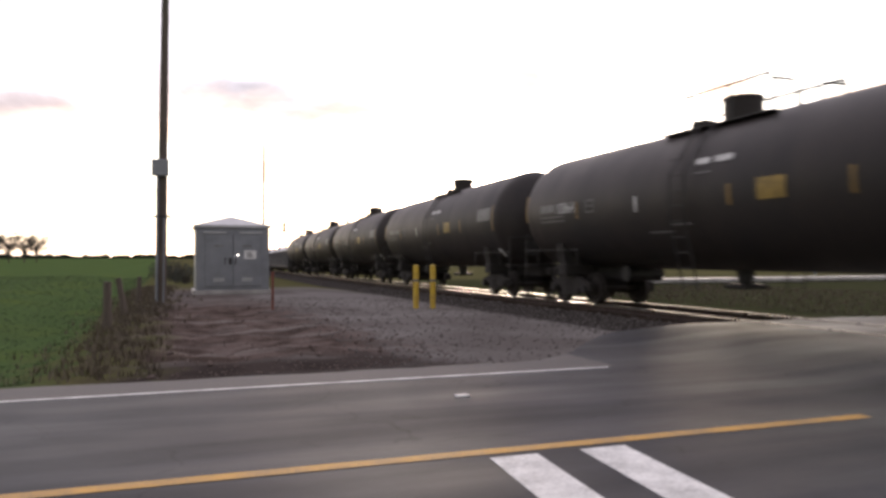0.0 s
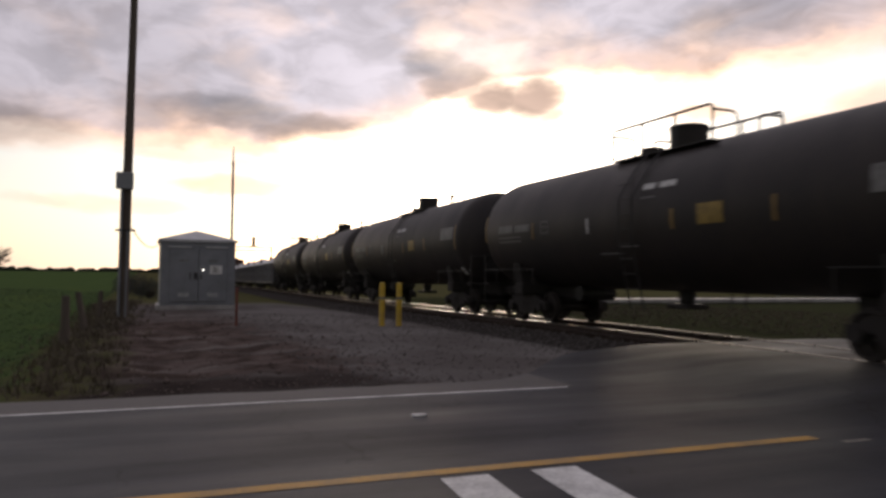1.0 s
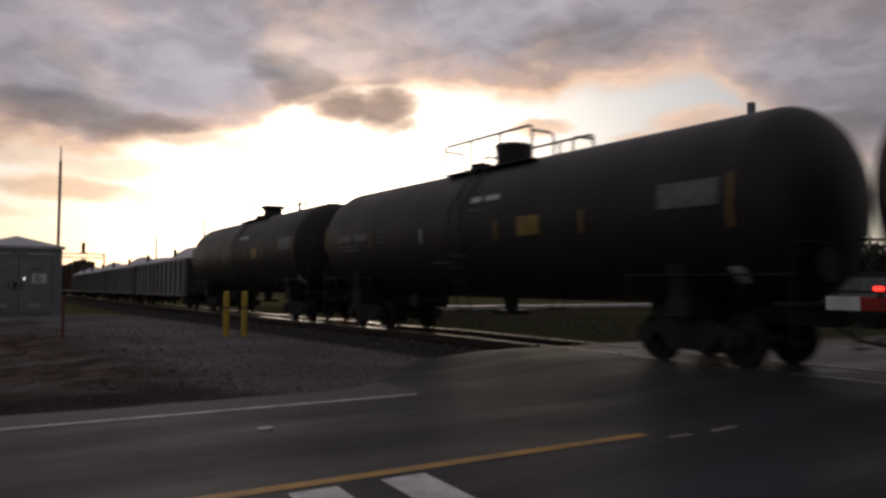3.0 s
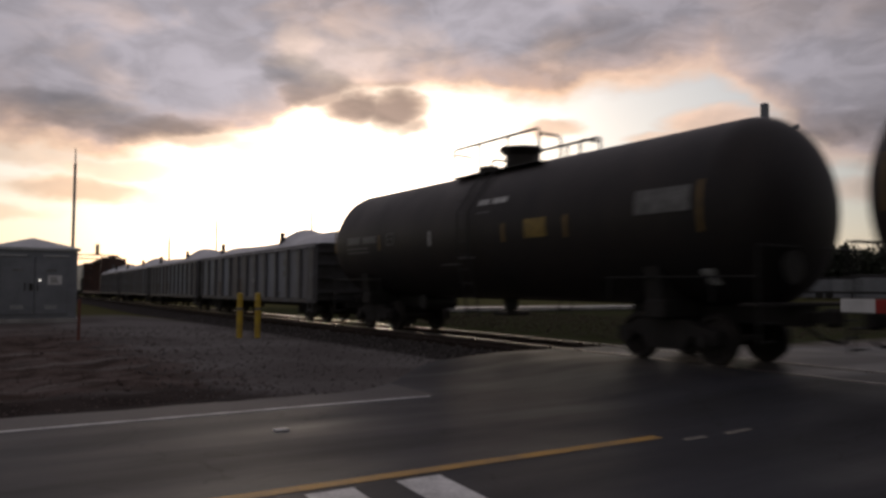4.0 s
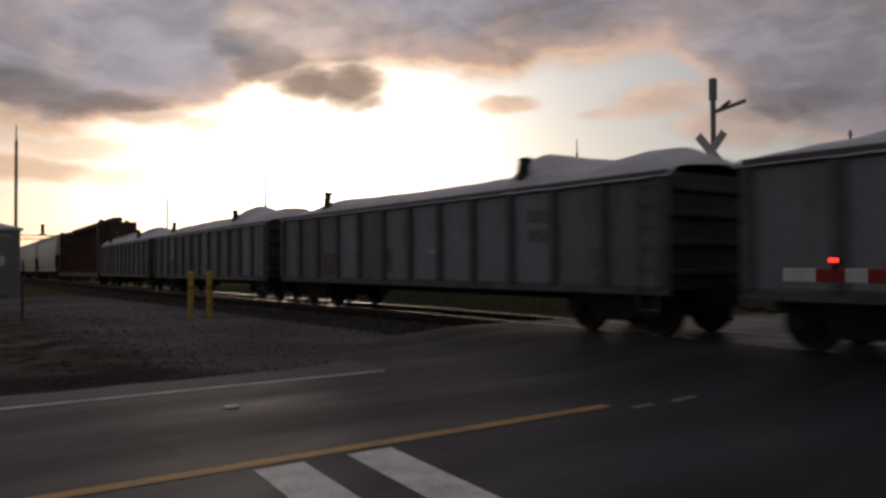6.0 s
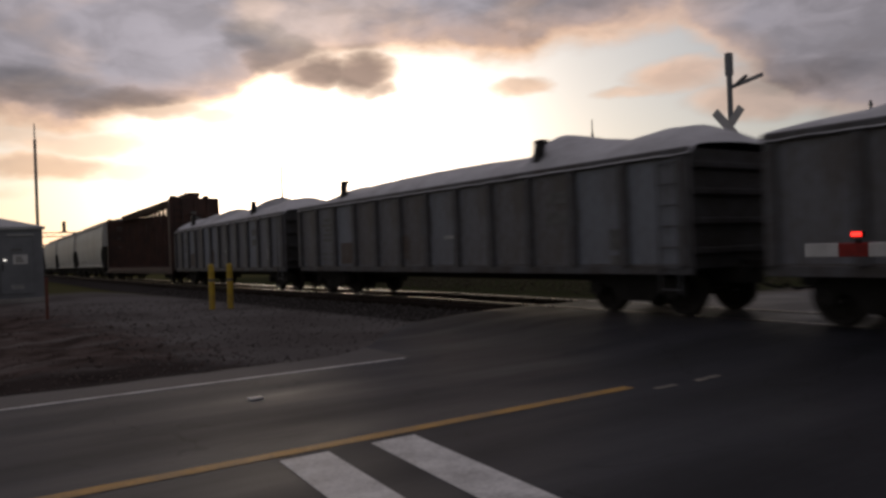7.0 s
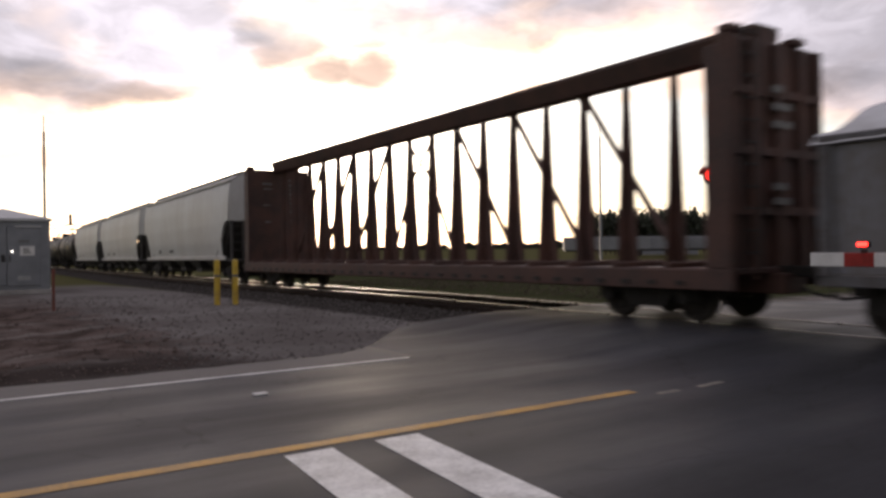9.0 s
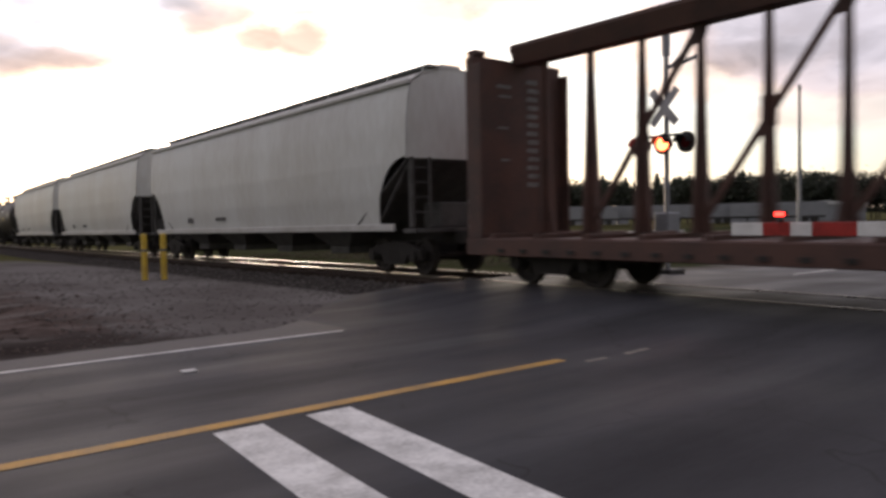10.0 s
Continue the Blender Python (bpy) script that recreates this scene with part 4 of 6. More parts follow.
def gondola(length, bumps, seed):
    half = length / 2
    end = half - 0.68
    car = thing("gondola_car", "grey ribbed gondola car covered with a white tarp", "railway car", "cars of the train")
    x = 1.45
    z0, z1 = 0.85, 2.88
    for s in (-1, 1):
        bm = B()
        box(bm, min(s * x, s * (x - 0.02)), max(s * x, s * (x - 0.02)), -end, end, z0, z1)
        part("side_wall", bm, M["gon"], car, "grey painted steel side with rust")
    bm = B()
    box(bm, -x + 0.02, x - 0.02, -end + 0.03, end - 0.03, z0, z0 + 0.1)
    part("floor", bm, M["gon_rib"], car)
    for s in (-1, 1):
        bm = B()
        y0, y1 = sorted((s * end, s * (end - 0.03)))
        box(bm, -x + 0.02, x - 0.02, y0, y1, z0, z1)
        # the end wall and its ribs carry painted shade, darker than the sides
        wall = part("end_wall", bm, M["gon_end"], car, "ribbed end wall with shade in its dark colour")
        for z in (1.15, 1.65, 2.15, 2.6):
            bm = B()
            ya, yb = sorted((s * (end + 0.002), s * (end + 0.09)))
            box(bm, -x + 0.05, x - 0.05, ya, yb, z - 0.06, z + 0.06, 0.02)
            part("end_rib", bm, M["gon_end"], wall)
    for s in (-1, 1):
        bm = B()
        box(bm, s * x - 0.07, s * x + 0.07, -end - 0.02, end + 0.02, z1 - 0.13, z1 + 0.02, 0.02)
        part("top_chord", bm, M["gon_rib"], car)
        bm = B()
        box(bm, s * x - 0.05, s * x + 0.05, -end, end, z0 - 0.10, z0 + 0.06, 0.01)
        part("side_sill", bm, M["gon_rib"], car)
    bm = B()
    prism(bm, [(-0.09, z0 + 0.06), (0.09, z0 + 0.06), (0.07, z1 - 0.14), (-0.07, z1 - 0.14)], "x", -0.06, 0.06)
    rib = finish("rib", bm, M["gon_rib"])
    n = 13
    for s in (-1, 1):
        for k in range(n):
            y = -end + 0.12 + (2 * end - 0.24) * k / (n - 1)
            share("rib", rib, car, pose(s * (x + 0.055), y, 0))
    gap = (2 * end - 0.24) / (n - 1)
    bm = B()
    box(bm, -0.004, 0.004, -gap / 2 + 0.11, gap / 2 - 0.11, z0 + 0.09, z1 - 0.16)
    sheet = finish("panel", bm, M["gon_panel"])
    for k in range(n - 1):
        share("panel", sheet, car, pose(-x - 0.006, -end + 0.12 + gap * (k + 0.5), 0))
    # tarp, a sagging sheet over the load with lumps
    rng = random.Random(seed)
    bm = B()
    ny, nx = 280, 16
    grid = []
    for j in range(ny + 1):
        y = -end - 0.08 + (2 * end + 0.16) * j / ny
        row = []
        for i in range(nx + 1):
            u = -1 + 2 * i / nx
            h = np.interp(y, [b[0] for b in bumps], [b[1] for b in bumps])
            crown = (1 - abs(u) ** 1.9)
            z = z1 + 0.03 + crown * h + 0.02 * noise.noise((u * 2.2, y * 1.3, seed))
            if abs(u) > 0.99:
                z = z1 - 0.10 + 0.02 * noise.noise((u, y * 2.0, seed))
            row.append(bm.verts.new((u * (x + 0.09), y, z)))
        grid.append(row)
    for a, b in zip(grid, grid[1:]):
        for i in range(nx):
            bm.faces.new((a[i], a[i + 1], b[i + 1], b[i]))
    part("tarp", bm, M["tarp"], car, "white tarpaulin cover", True)
    for y in (-4.1, 5.0):
        bm = B()
        prism(bm, [(y - 0.16, z1 - 0.1), (y + 0.18, z1 - 0.1), (y + 0.12, z1 + 0.28), (y + 0.05, z1 + 0.62), (y - 0.12, z1 + 0.62), (y - 0.06, z1 + 0.33)], "x", -1.36, -1.18)
        box(bm, -1.38, -1.16, y - 0.20, y + 0.07, z1 + 0.58, z1 + 0.66, 0.02)
        part("tie_down_post", bm, M["dark_metal"], car, "dark tie-down post above the tarp")
    # painted panels
    for y, w, za, zb, k in ((-end + 2.7, 0.85, 2.15, 2.4, "decal_dim"), (-end + 2.6, 0.95, 1.75, 2.0, "decal_dim"), (-end + 1.35, 0.48, 1.20, 1.58, "decal_white" if seed == 6 else "decal_dim"), (-end + 1.35, 0.48, 0.92, 1.10, "decal_dim"),
                            *((5.45 + 0.06 * (i % 2), 0.75 - 0.1 * (i % 3), 1.70 + 0.155 * i, 1.79 + 0.155 * i, "decal_dim") for i in range(5)),
                            (5.36, 0.34, 1.10, 1.17, "decal_dim"), (5.36, 0.34, 1.26, 1.34, "decal_dim"), (5.95, 0.36, 1.10, 1.17, "decal_dim"), (5.95, 0.36, 1.26, 1.34, "decal_dim"),
                            (-0.15, 0.50, 1.70, 2.40, "gon_rib"), (-1.17, 0.42, 1.57, 1.65, "decal_white"), (0.92, 0.55, 1.10, 1.72, "gon_stain"), (4.20, 0.75, 0.98, 1.62, "gon_stain"),
                            (-end + 3.9, 0.4, 1.0, 1.16, "decal_dim")):
        bm = B()
        box(bm, -x - 0.022, -x - 0.011, y, y + w, za, zb)
        part("marking", bm, M[k], car, "dull lettering panel")
    bm = B()
    for zz in np.arange(0.5, 2.7, 0.36):
        tube(bm, (-x - 0.08, -end + 0.2, zz), (-x - 0.08, -end + 0.62, zz), 0.013, seg=6)
    for yy in (-end + 0.2, -end + 0.62):
        tube(bm, (-x - 0.08, yy, 0.42), (-x - 0.08, yy, 2.75), 0.016, seg=6)
    part("ladder", bm, M["gon_rib"], car)
    bm = B()
    box(bm, -0.3, 0.3, -half + 0.5, half - 0.5, 0.55, 0.86, 0.02)
    part("centre_sill", bm, M["truck"], car)
    add_trucks(car, (-half + 2.3, half - 2.3))
    add_couplers(car, half)
    return car


def centerbeam(length):
    half = length / 2
    bulk = 11.45
    car = thing("centerbeam_car", "empty brown centre-beam lumber car with tall end bulkheads", "railway car", "cars of the train")
    deck, top = 0.95, 5.12
    bt = 4.80
    bm = B()
    box(bm, -1.42, 1.42, -half + 0.8, half - 0.8, deck - 0.10, deck, 0.01)
    part("deck", bm, M["beam"], car, "brown steel deck")
    for s in (-1, 1):
        bm = B()
        box(bm, s * 1.37 - 0.06, s * 1.37 + 0.06, -half + 0.8, half - 0.8, deck - 0.36, deck - 0.02, 0.01)
        part("side_sill", bm, M["beam"], car)
    bm = B()
    box(bm, -0.32, 0.32, -half + 0.6, half - 0.6, 0.50, deck - 0.1, 0.02)
    part("centre_sill", bm, M["beam"], car)
    for y in np.arange(-bulk + 1.2, bulk, 1.24):
        bm = B()
        box(bm, -1.40, 1.40, y - 0.07, y + 0.07, deck, deck + 0.09, 0.01)
        part("deck_rib", bm, M["beam"], car)
    for s in (-1, 1):
        bm = B()
        y0, y1 = sorted((s * bulk, s * (bulk - 0.10)))
        box(bm, -1.42, 1.30, y0, y1, deck, bt, 0.02)
        bulkhead = part("bulkhead", bm, M["beam"], car, "brown ribbed steel end bulkhead")
        for x in (-1.34, -0.7, 0.0, 0.7, 1.22):
            bm = B()
            ya, yb = sorted((s * (bulk + 0.002), s * (bulk + 0.12)))
            box(bm, x - 0.08, x + 0.08, ya, yb, deck - 0.2, bt - 0.04, 0.02)
            part("stiffener", bm, M["beam"], bulkhead)
        for z in (1.9, 2.9, 3.9):
            bm = B()
            ya, yb = sorted((s * (bulk + 0.002), s * (bulk + 0.10)))
            box(bm, -1.40, 1.28, ya, yb, z - 0.07, z + 0.07)
            part("crosspiece", bm, M["beam"], bulkhead)
        for x in (-1.40, 1.28):
            bm = B()
            ya, yb = sorted((s * (bulk - 0.35), s * (bulk + 0.1)))
            box(bm, x - 0.03, x + 0.03, ya, yb, deck, bt - 0.2, 0.01)
            part("side_flange", bm, M["beam"], bulkhead)
        for x in (-1.2, 0.6):
            bm = B()
            ya, yb = sorted((s * (bulk - 0.15), s * (bulk + 0.14)))
            box(bm, x - 0.15, x + 0.15, ya, yb, bt + 0.002, bt + 0.12, 0.02)
            part("top_lug", bm, M["beam"], bulkhead)
        bm = B()
        for z in np.arange(1.2, 4.9, 0.36):
            tube(bm, (-1.2, s * (bulk + 0.22), z), (-0.75, s * (bulk + 0.22), z), 0.014, seg=6)
        for x in (-1.2, -0.75):
            tube(bm, (x, s * (bulk + 0.22), 0.9), (x, s * (bulk + 0.22), 4.9), 0.018, seg=6)
        part("ladder", bm, M["dark_metal"], car)
    bm = B()
    box(bm, -0.34, 0.34, -bulk + 0.1, bulk - 0.1, top - 0.10, top, 0.01)
    prism(bm, [(-0.34, top - 0.10), (0.34, top - 0.10), (0.20, top - 0.42), (-0.20, top - 0.42)], "y", -bulk + 0.1, bulk - 0.1)
    part("top_beam", bm, M["beam"], car, "brown boxed top beam")
    posts = [1.245 * (k + 0.5) for k in range(-9, 9)]
    for y in posts:
        if abs(y) > bulk - 0.4:
            continue
        bm = B()
        w0, w1 = 0.10, 0.055
        prism(bm, [(y - w0, deck + 0.09), (y + w0, deck + 0.09), (y + w1, top - 0.42), (y - w1, top - 0.42)], "x", -0.045, 0.045)
        prism(bm, [(-0.30, deck + 0.09), (0.30, deck + 0.09), (0.10, top - 0.42), (-0.10, top - 0.42)], "y", y - 0.012, y + 0.012)
        prism(bm, [(y - 0.22, deck + 0.09), (y + 0.22, deck + 0.09), (y + 0.08, deck + 0.75), (y - 0.08, deck + 0.75)], "x", -0.02, 0.02)
        part("post", bm, M["beam"], car)
    for s in (-1, 1):
        for k in range(1, 8, 2):
            k0 = k + 0.5
            y_top, y_mid, y_bot = s * 1.245 * k0, s * 1.245 * (k0 + 1), s * 1.245 * (k0 + 2)
            if abs(y_bot) > bulk + 0.3:
                continue
            if abs(y_bot) > bulk - 0.15:
                y_bot = s * (bulk - 0.15)
            bm = B()
            bar(bm, (0.0, y_top, top - 0.40), (0.0, y_bot, deck + 0.25), 0.10, 0.10)
            prism(bm, [(y_top - 0.16, top - 0.42), (y_top + 0.16, top - 0.42), (y_top + s * 0.22, top - 0.75), (y_top - s * 0.05, top - 0.75)], "x", -0.03, 0.03)
            box(bm, -0.03, 0.03, y_mid - 0.14, y_mid + 0.14, (top + deck) / 2 - 0.25, (top + deck) / 2 + 0.25, 0.01)
            part("brace", bm, M["beam"], car)
    # the middle panel is crossed above, with a leg spread to either side below
    for a, b, spread in ((-0.6225, 0.6225, -1.0), (0.6225, -0.6225, 1.0)):
        bm = B()
        bar(bm, (0.03 * spread, a, top - 0.62), (0.03 * spread, b, top - 1.85), 0.06, 0.06)
        bar(bm, (0.03 * spread, a, top - 1.70), (0.03 * spread, a + spread, deck + 0.45), 0.08, 0.08)
        box(bm, -0.03, 0.03, a - 0.13, a + 0.13, top - 1.95, top - 1.55, 0.01)
        part("cross_brace", bm, M["beam"], car)
    for z, w in ((2.0, 0.5), (2.25, 0.4), (3.3, 0.55), (3.6, 0.55), (3.9, 0.3)):
        bm = B()
        box(bm, -0.3, -0.3 + w, -bulk - 0.175, -bulk - 0.165, z, z + 0.12)
        part("marking", bm, M["decal_dim"], car, "dull lettering bar")
    # lettering down the inner face of the rear bulkhead
    bars = [(0.18 + 0.03 * (k % 2), 0.34, 2.05 + 0.19 * k, 0.10) for k in range(13)]
    bars += [(-0.72, 0.42, 4.18, 0.07), (-0.66, 0.36, 3.98, 0.05), (-0.70, 0.30, 3.30, 0.04), (-0.62, 0.26, 2.60, 0.05)]
    for x, w, z, h in bars:
        bm = B()
        box(bm, x, x + w, bulk - 0.112, bulk - 0.104, z, z + h)
        part("marking", bm, M["decal_dim"], car, "dull lettering bar")
    for y in np.arange(-bulk + 0.8, bulk - 0.5, 0.62):
        bm = B()
        box(bm, -1.46, -1.425, y, y + 0.16, 0.66, 0.74)
        part("winch", bm, M["dark_metal"], car)
    add_trucks(car, (-half + 2.9, half - 2.9))
    add_couplers(car, half)
    return car


def hopper(length):
    half = length / 2
    end = half - 0.85
    car = thing("hopper_car", "light grey covered hopper car with smooth curved sides", "railway car", "cars of the train")
    prof = [(1.44, 1.22), (1.53, 1.9), (1.57, 2.7), (1.55, 3.6), (1.46, 4.33), (1.36, 4.60)]
    roof = [(1.36, 4.60), (1.05, 4.80), (0.6, 4.94), (0.0, 5.00)]
    # side sheets end in a rounded cut at the lower corner
    def y_end(z):
        k = min(1.0, max(0.0, (z - 1.22) / 1.60))
        return end - 0.25 - 1.35 * math.sqrt(1 - k * k)
    zs = np.array([*np.linspace(1.22, 2.5, 10), 2.6, 2.68, 2.74, 2.78, 2.81, *np.linspace(2.83, 4.60, 12)])
    px = np.interp(zs, [p[1] for p in prof], [p[0] for p in prof])
    for s in (-1, 1):
        bm = B()
        rows = [[bm.verts.new((s * (x - 0.02), -y_end(z) + 2 * y_end(z) * j / 18, z)) for j in range(19)] for x, z in zip(px, zs)]
        for a, b in zip(rows, rows[1:]):
            for j in range(18):
                bm.faces.new((a[j], a[j + 1], b[j + 1], b[j]))
        bmesh.ops.recalc_face_normals(bm, faces=bm.faces)
        bmesh.ops.solidify(bm, geom=bm.faces[:], thickness=0.03)
        part("side_sheet", bm, M["hopper"], car, "light grey curved side sheet", True)
    bm = B()
    pts = [(x, z) for x, z in roof] + [(-x, z) for x, z in reversed(roof[:-1])]
    low = [(x * 0.97, z - 0.06) for x, z in reversed(pts)]
    prism(bm, pts + low, "y", -end + 0.25, end - 0.25)
    part("roof", bm, M["hopper_roof"], car, "pale grey roof", True)
    bm = B()
    for s in (-1, 1):
        box(bm, s * 1.40 - 0.06, s * 1.40 + 0.06, -end + 0.22, end - 0.22, 4.50, 4.61, 0.02)
    part("eave_rail", bm, M["hopper_roof"], car)
    for s in (-1, 1):
        bm = B()
        box(bm, s * 0.72 - 0.2, s * 0.72 + 0.2, -end + 0.15, end - 0.15, 4.96, 5.00)
        for y in np.arange(-end + 0.4, end, 1.5):
            box(bm, s * 0.72 - 0.18, s * 0.72 + 0.18, y - 0.03, y + 0.03, 4.84, 4.96)
        part("running_board", bm, M["galv_roof"], car, "pale grating running board")
    for y in np.linspace(-end + 1.2, end - 1.2, 6):
        bm = B()
        box(bm, -0.32, 0.32, y - 0.8, y + 0.8, 4.98, 5.11, 0.04)
        part("hatch", bm, M["hopper_roof"], car)
    for s in (-1, 1):
        bm = B()
        # end wall above, slope sheet below
        out = [(x, z) for x, z in zip(px, zs) if z > 2.75]
        wall = [(x * 0.985, z) for x, z in out] + [(x, z - 0.05) for x, z in roof[1:]] + [(-x, z - 0.05) for x, z in reversed(roof[1:-1])] + [(-x * 0.985, z) for x, z in reversed(out)]
        ya, yb = sorted((s * (end - 0.30), s * (end - 0.25)))
        prism(bm, wall, "y", ya, yb)
        part("end_wall", bm, M["hopper"], car)
        bm = B()
        a, b = (s * (end - 0.30), 2.78), (s * (end - 2.7), 1.20)
        vs = [bm.verts.new((x, y, z)) for x, (y, z) in ((-1.5, a), (1.5, a), (1.45, b), (-1.45, b))]
        bm.faces.new(vs)
        lo = [bm.verts.new(v.co + Vector((0, 0, -0.05))) for v in vs]
        bm.faces.new(lo)
        for i in range(4):
            bm.faces.new((vs[i], vs[(i + 1) % 4], lo[(i + 1) % 4], lo[i]))
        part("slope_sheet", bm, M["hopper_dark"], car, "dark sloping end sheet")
        bm = B()
        for x in (-1.38, 1.38):
            bar(bm, (x, s * (end - 0.28), 1.15), (x, s * (end - 0.28), 2.8), 0.10, 0.10)
            bar(bm, (x, s * (end - 0.28), 2.75), (x * 0.9, s * (end - 1.9), 1.2), 0.08, 0.08)
        for z in (1.5, 1.85, 2.2, 2.55):
            tube(bm, (-1.38, s * (end - 0.2), z), (-0.9, s * (end - 0.2), z), 0.016, seg=6)
        bar(bm, (-0.9, s * (end - 0.2), 1.15), (-0.9, s * (end - 0.2), 2.8), 0.06, 0.06)
        box(bm, -1.5, 1.5, min(s * end, s * (end - 0.5)), max(s * end, s * (end - 0.5)), 1.02, 1.12, 0.01)
        box(bm, -0.45, 0.45, min(s * (end - 0.4), s * (end - 1.1)), max(s * (end - 0.4), s * (end - 1.1)), 1.12, 1.75, 0.04)
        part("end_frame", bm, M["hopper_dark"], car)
    for s in (-1, 1):
        bm = B()
        box(bm, s * 1.48 - 0.05, s * 1.48 + 0.05, -end + 0.9, end - 0.9, 1.06, 1.24, 0.02)
        part("side_sill", bm, M["hopper_roof"], car, "pale grey side sill")
    for y in (-5.2, -1.75, 1.75, 5.2):
        bm = B()
        for k, (w, zt, zb) in enumerate(((1.4, 1.25, 0.62),)):
            top4 = [(-1.35, y - 1.5, zt), (1.35, y - 1.5, zt), (1.35, y + 1.5, zt), (-1.35, y + 1.5, zt)]
            bot4 = [(-0.85, y - 0.45, zb), (0.85, y - 0.45, zb), (0.85, y + 0.45, zb), (-0.85, y + 0.45, zb)]
            a = [bm.verts.new(p) for p in top4]
            b = [bm.verts.new(p) for p in bot4]
            bm.faces.new(a)
            bm.faces.new(b)
            for i in range(4):
                bm.faces.new((a[i], a[(i + 1) % 4], b[(i + 1) % 4], b[i]))
        box(bm, -0.9, 0.9, y - 0.5, y + 0.5, 0.45, 0.64, 0.02)
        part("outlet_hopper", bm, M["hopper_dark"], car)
    bm = B()
    box(bm, -0.28, 0.28, -half + 0.4, half - 0.4, 0.72, 1.04, 0.02)
    part("centre_sill", bm, M["truck"], car)
    for y, w, za, zb in ((end - 5.0, 0.5, 1.45, 1.65), (end - 8.2, 0.9, 1.5, 1.62)):
        bm = B()
        box(bm, -1.502, -1.492, y, y + w, za, zb)
        part("marking", bm, M["hopper_dark"], car, "dark lettering bar")
    add_trucks(car, (-half + 2.4, half - 2.4))
    add_couplers(car, half)
    return car


SPEED = 17.5
# seconds, metres by which the train lags behind its even run
SWAY = [(0, 0), (1, 0), (2, 0), (3, 0), (4, 0), (4.5, 0.42), (5, 0), (5.5, 0.15), (6, -0.2), (7.5, 0), (8, 0.2), (8.5, 0.33), (9, -0.35), (9.5, -0.15), (10, -1.15)]
MOVING = []                 # (car, place of its middle along the track at 0 s)


def on_track(y):
    """The pose of a car whose middle is y metres along the line: it rides on its two trucks."""
    a, b = track_point(y - 6.0, 0, RAIL_Z), track_point(y + 6.0, 0, RAIL_Z)
    d = b - a
    return Matrix.Translation((a + b) / 2) @ pose(0, 0, 0, math.degrees(math.atan2(d.z, d.y)), 0, -math.degrees(math.atan2(d.x, d.y)))


def place(car, lo, hi):
    car.matrix_basis = on_track((lo + hi) / 2)
    MOVING.append((car, (lo + hi) / 2))
    return car


plain = tank_car(17.9, 0.1)
place(plain, -13.4, 4.65)
place(tank_car(18.05, 0.2, marks=((5.98, "10864"),)), 4.65, 22.75)
for lo, hi in ((22.75, 40.95), (40.95, 58.7), (58.7, 76.5)):
    place(copy_thing(plain, pose(0, 0, 0)), lo, hi)
flared = tank_car(17.3, -0.25, flared=True)
place(flared, 76.98, 94.28)
STEPPED = [(-8.2, 0.02), (-7.9, 0.30), (-7.3, 0.55), (-6.7, 0.58), (-5.8, 0.48), (-4.9, 0.62), (-3.72, 0.86), (-3.66, 0.44), (-1.0, 0.42),
           (2.0, 0.44), (4.6, 0.50), (5.6, 0.54), (6.3, 0.40), (6.9, 0.29), (7.6, 0.26), (7.9, 0.20), (8.2, 0.04)]
FULL = [(y, h + 0.15 * math.exp(-((y - 0.5) / 3.5) ** 4)) for y, h in STEPPED]
LUMPY = [(-8.2, 0.02), (-7.7, 0.30), (-6.8, 0.60), (-6.0, 0.62), (-5.2, 0.46), (-4.4, 0.52), (-4.0, 0.44), (-3.98, 0.82), (-3.65, 0.84), (-3.6, 0.44), (-2.6, 0.58),
         (-1.6, 0.42), (-0.4, 0.56), (0.6, 0.40), (1.35, 0.44), (1.4, 0.72), (1.7, 0.74), (1.75, 0.40), (2.8, 0.50), (3.6, 0.38), (3.65, 0.64), (3.95, 0.66), (4.0, 0.38), (5.4, 0.50), (6.6, 0.36),
         (7.3, 0.58), (7.6, 0.56), (7.7, 0.26), (8.2, 0.05)]
GON = [STEPPED, STEPPED, FULL, LUMPY]
for k, (lo, hi) in enumerate(((94.6, 112.7), (112.7, 130.0), (130.0, 147.4), (147.4, 164.55))):
    place(gondola(hi - lo, GON[k], k + 3), lo, hi)
place(centerbeam(24.8), 164.5, 189.3)
hop = hopper(21.1)
place(hop, 189.3, 210.4)
for lo in (210.4, 231.5):
    place(copy_thing(hop, pose(0, 0, 0)), lo, lo + 21.1)
for k in range(4):
    place(copy_thing(flared if k == 0 else plain, pose(0, 0, 0)), 252.6 + 17.9 * k, 270.5 + 17.9 * k)


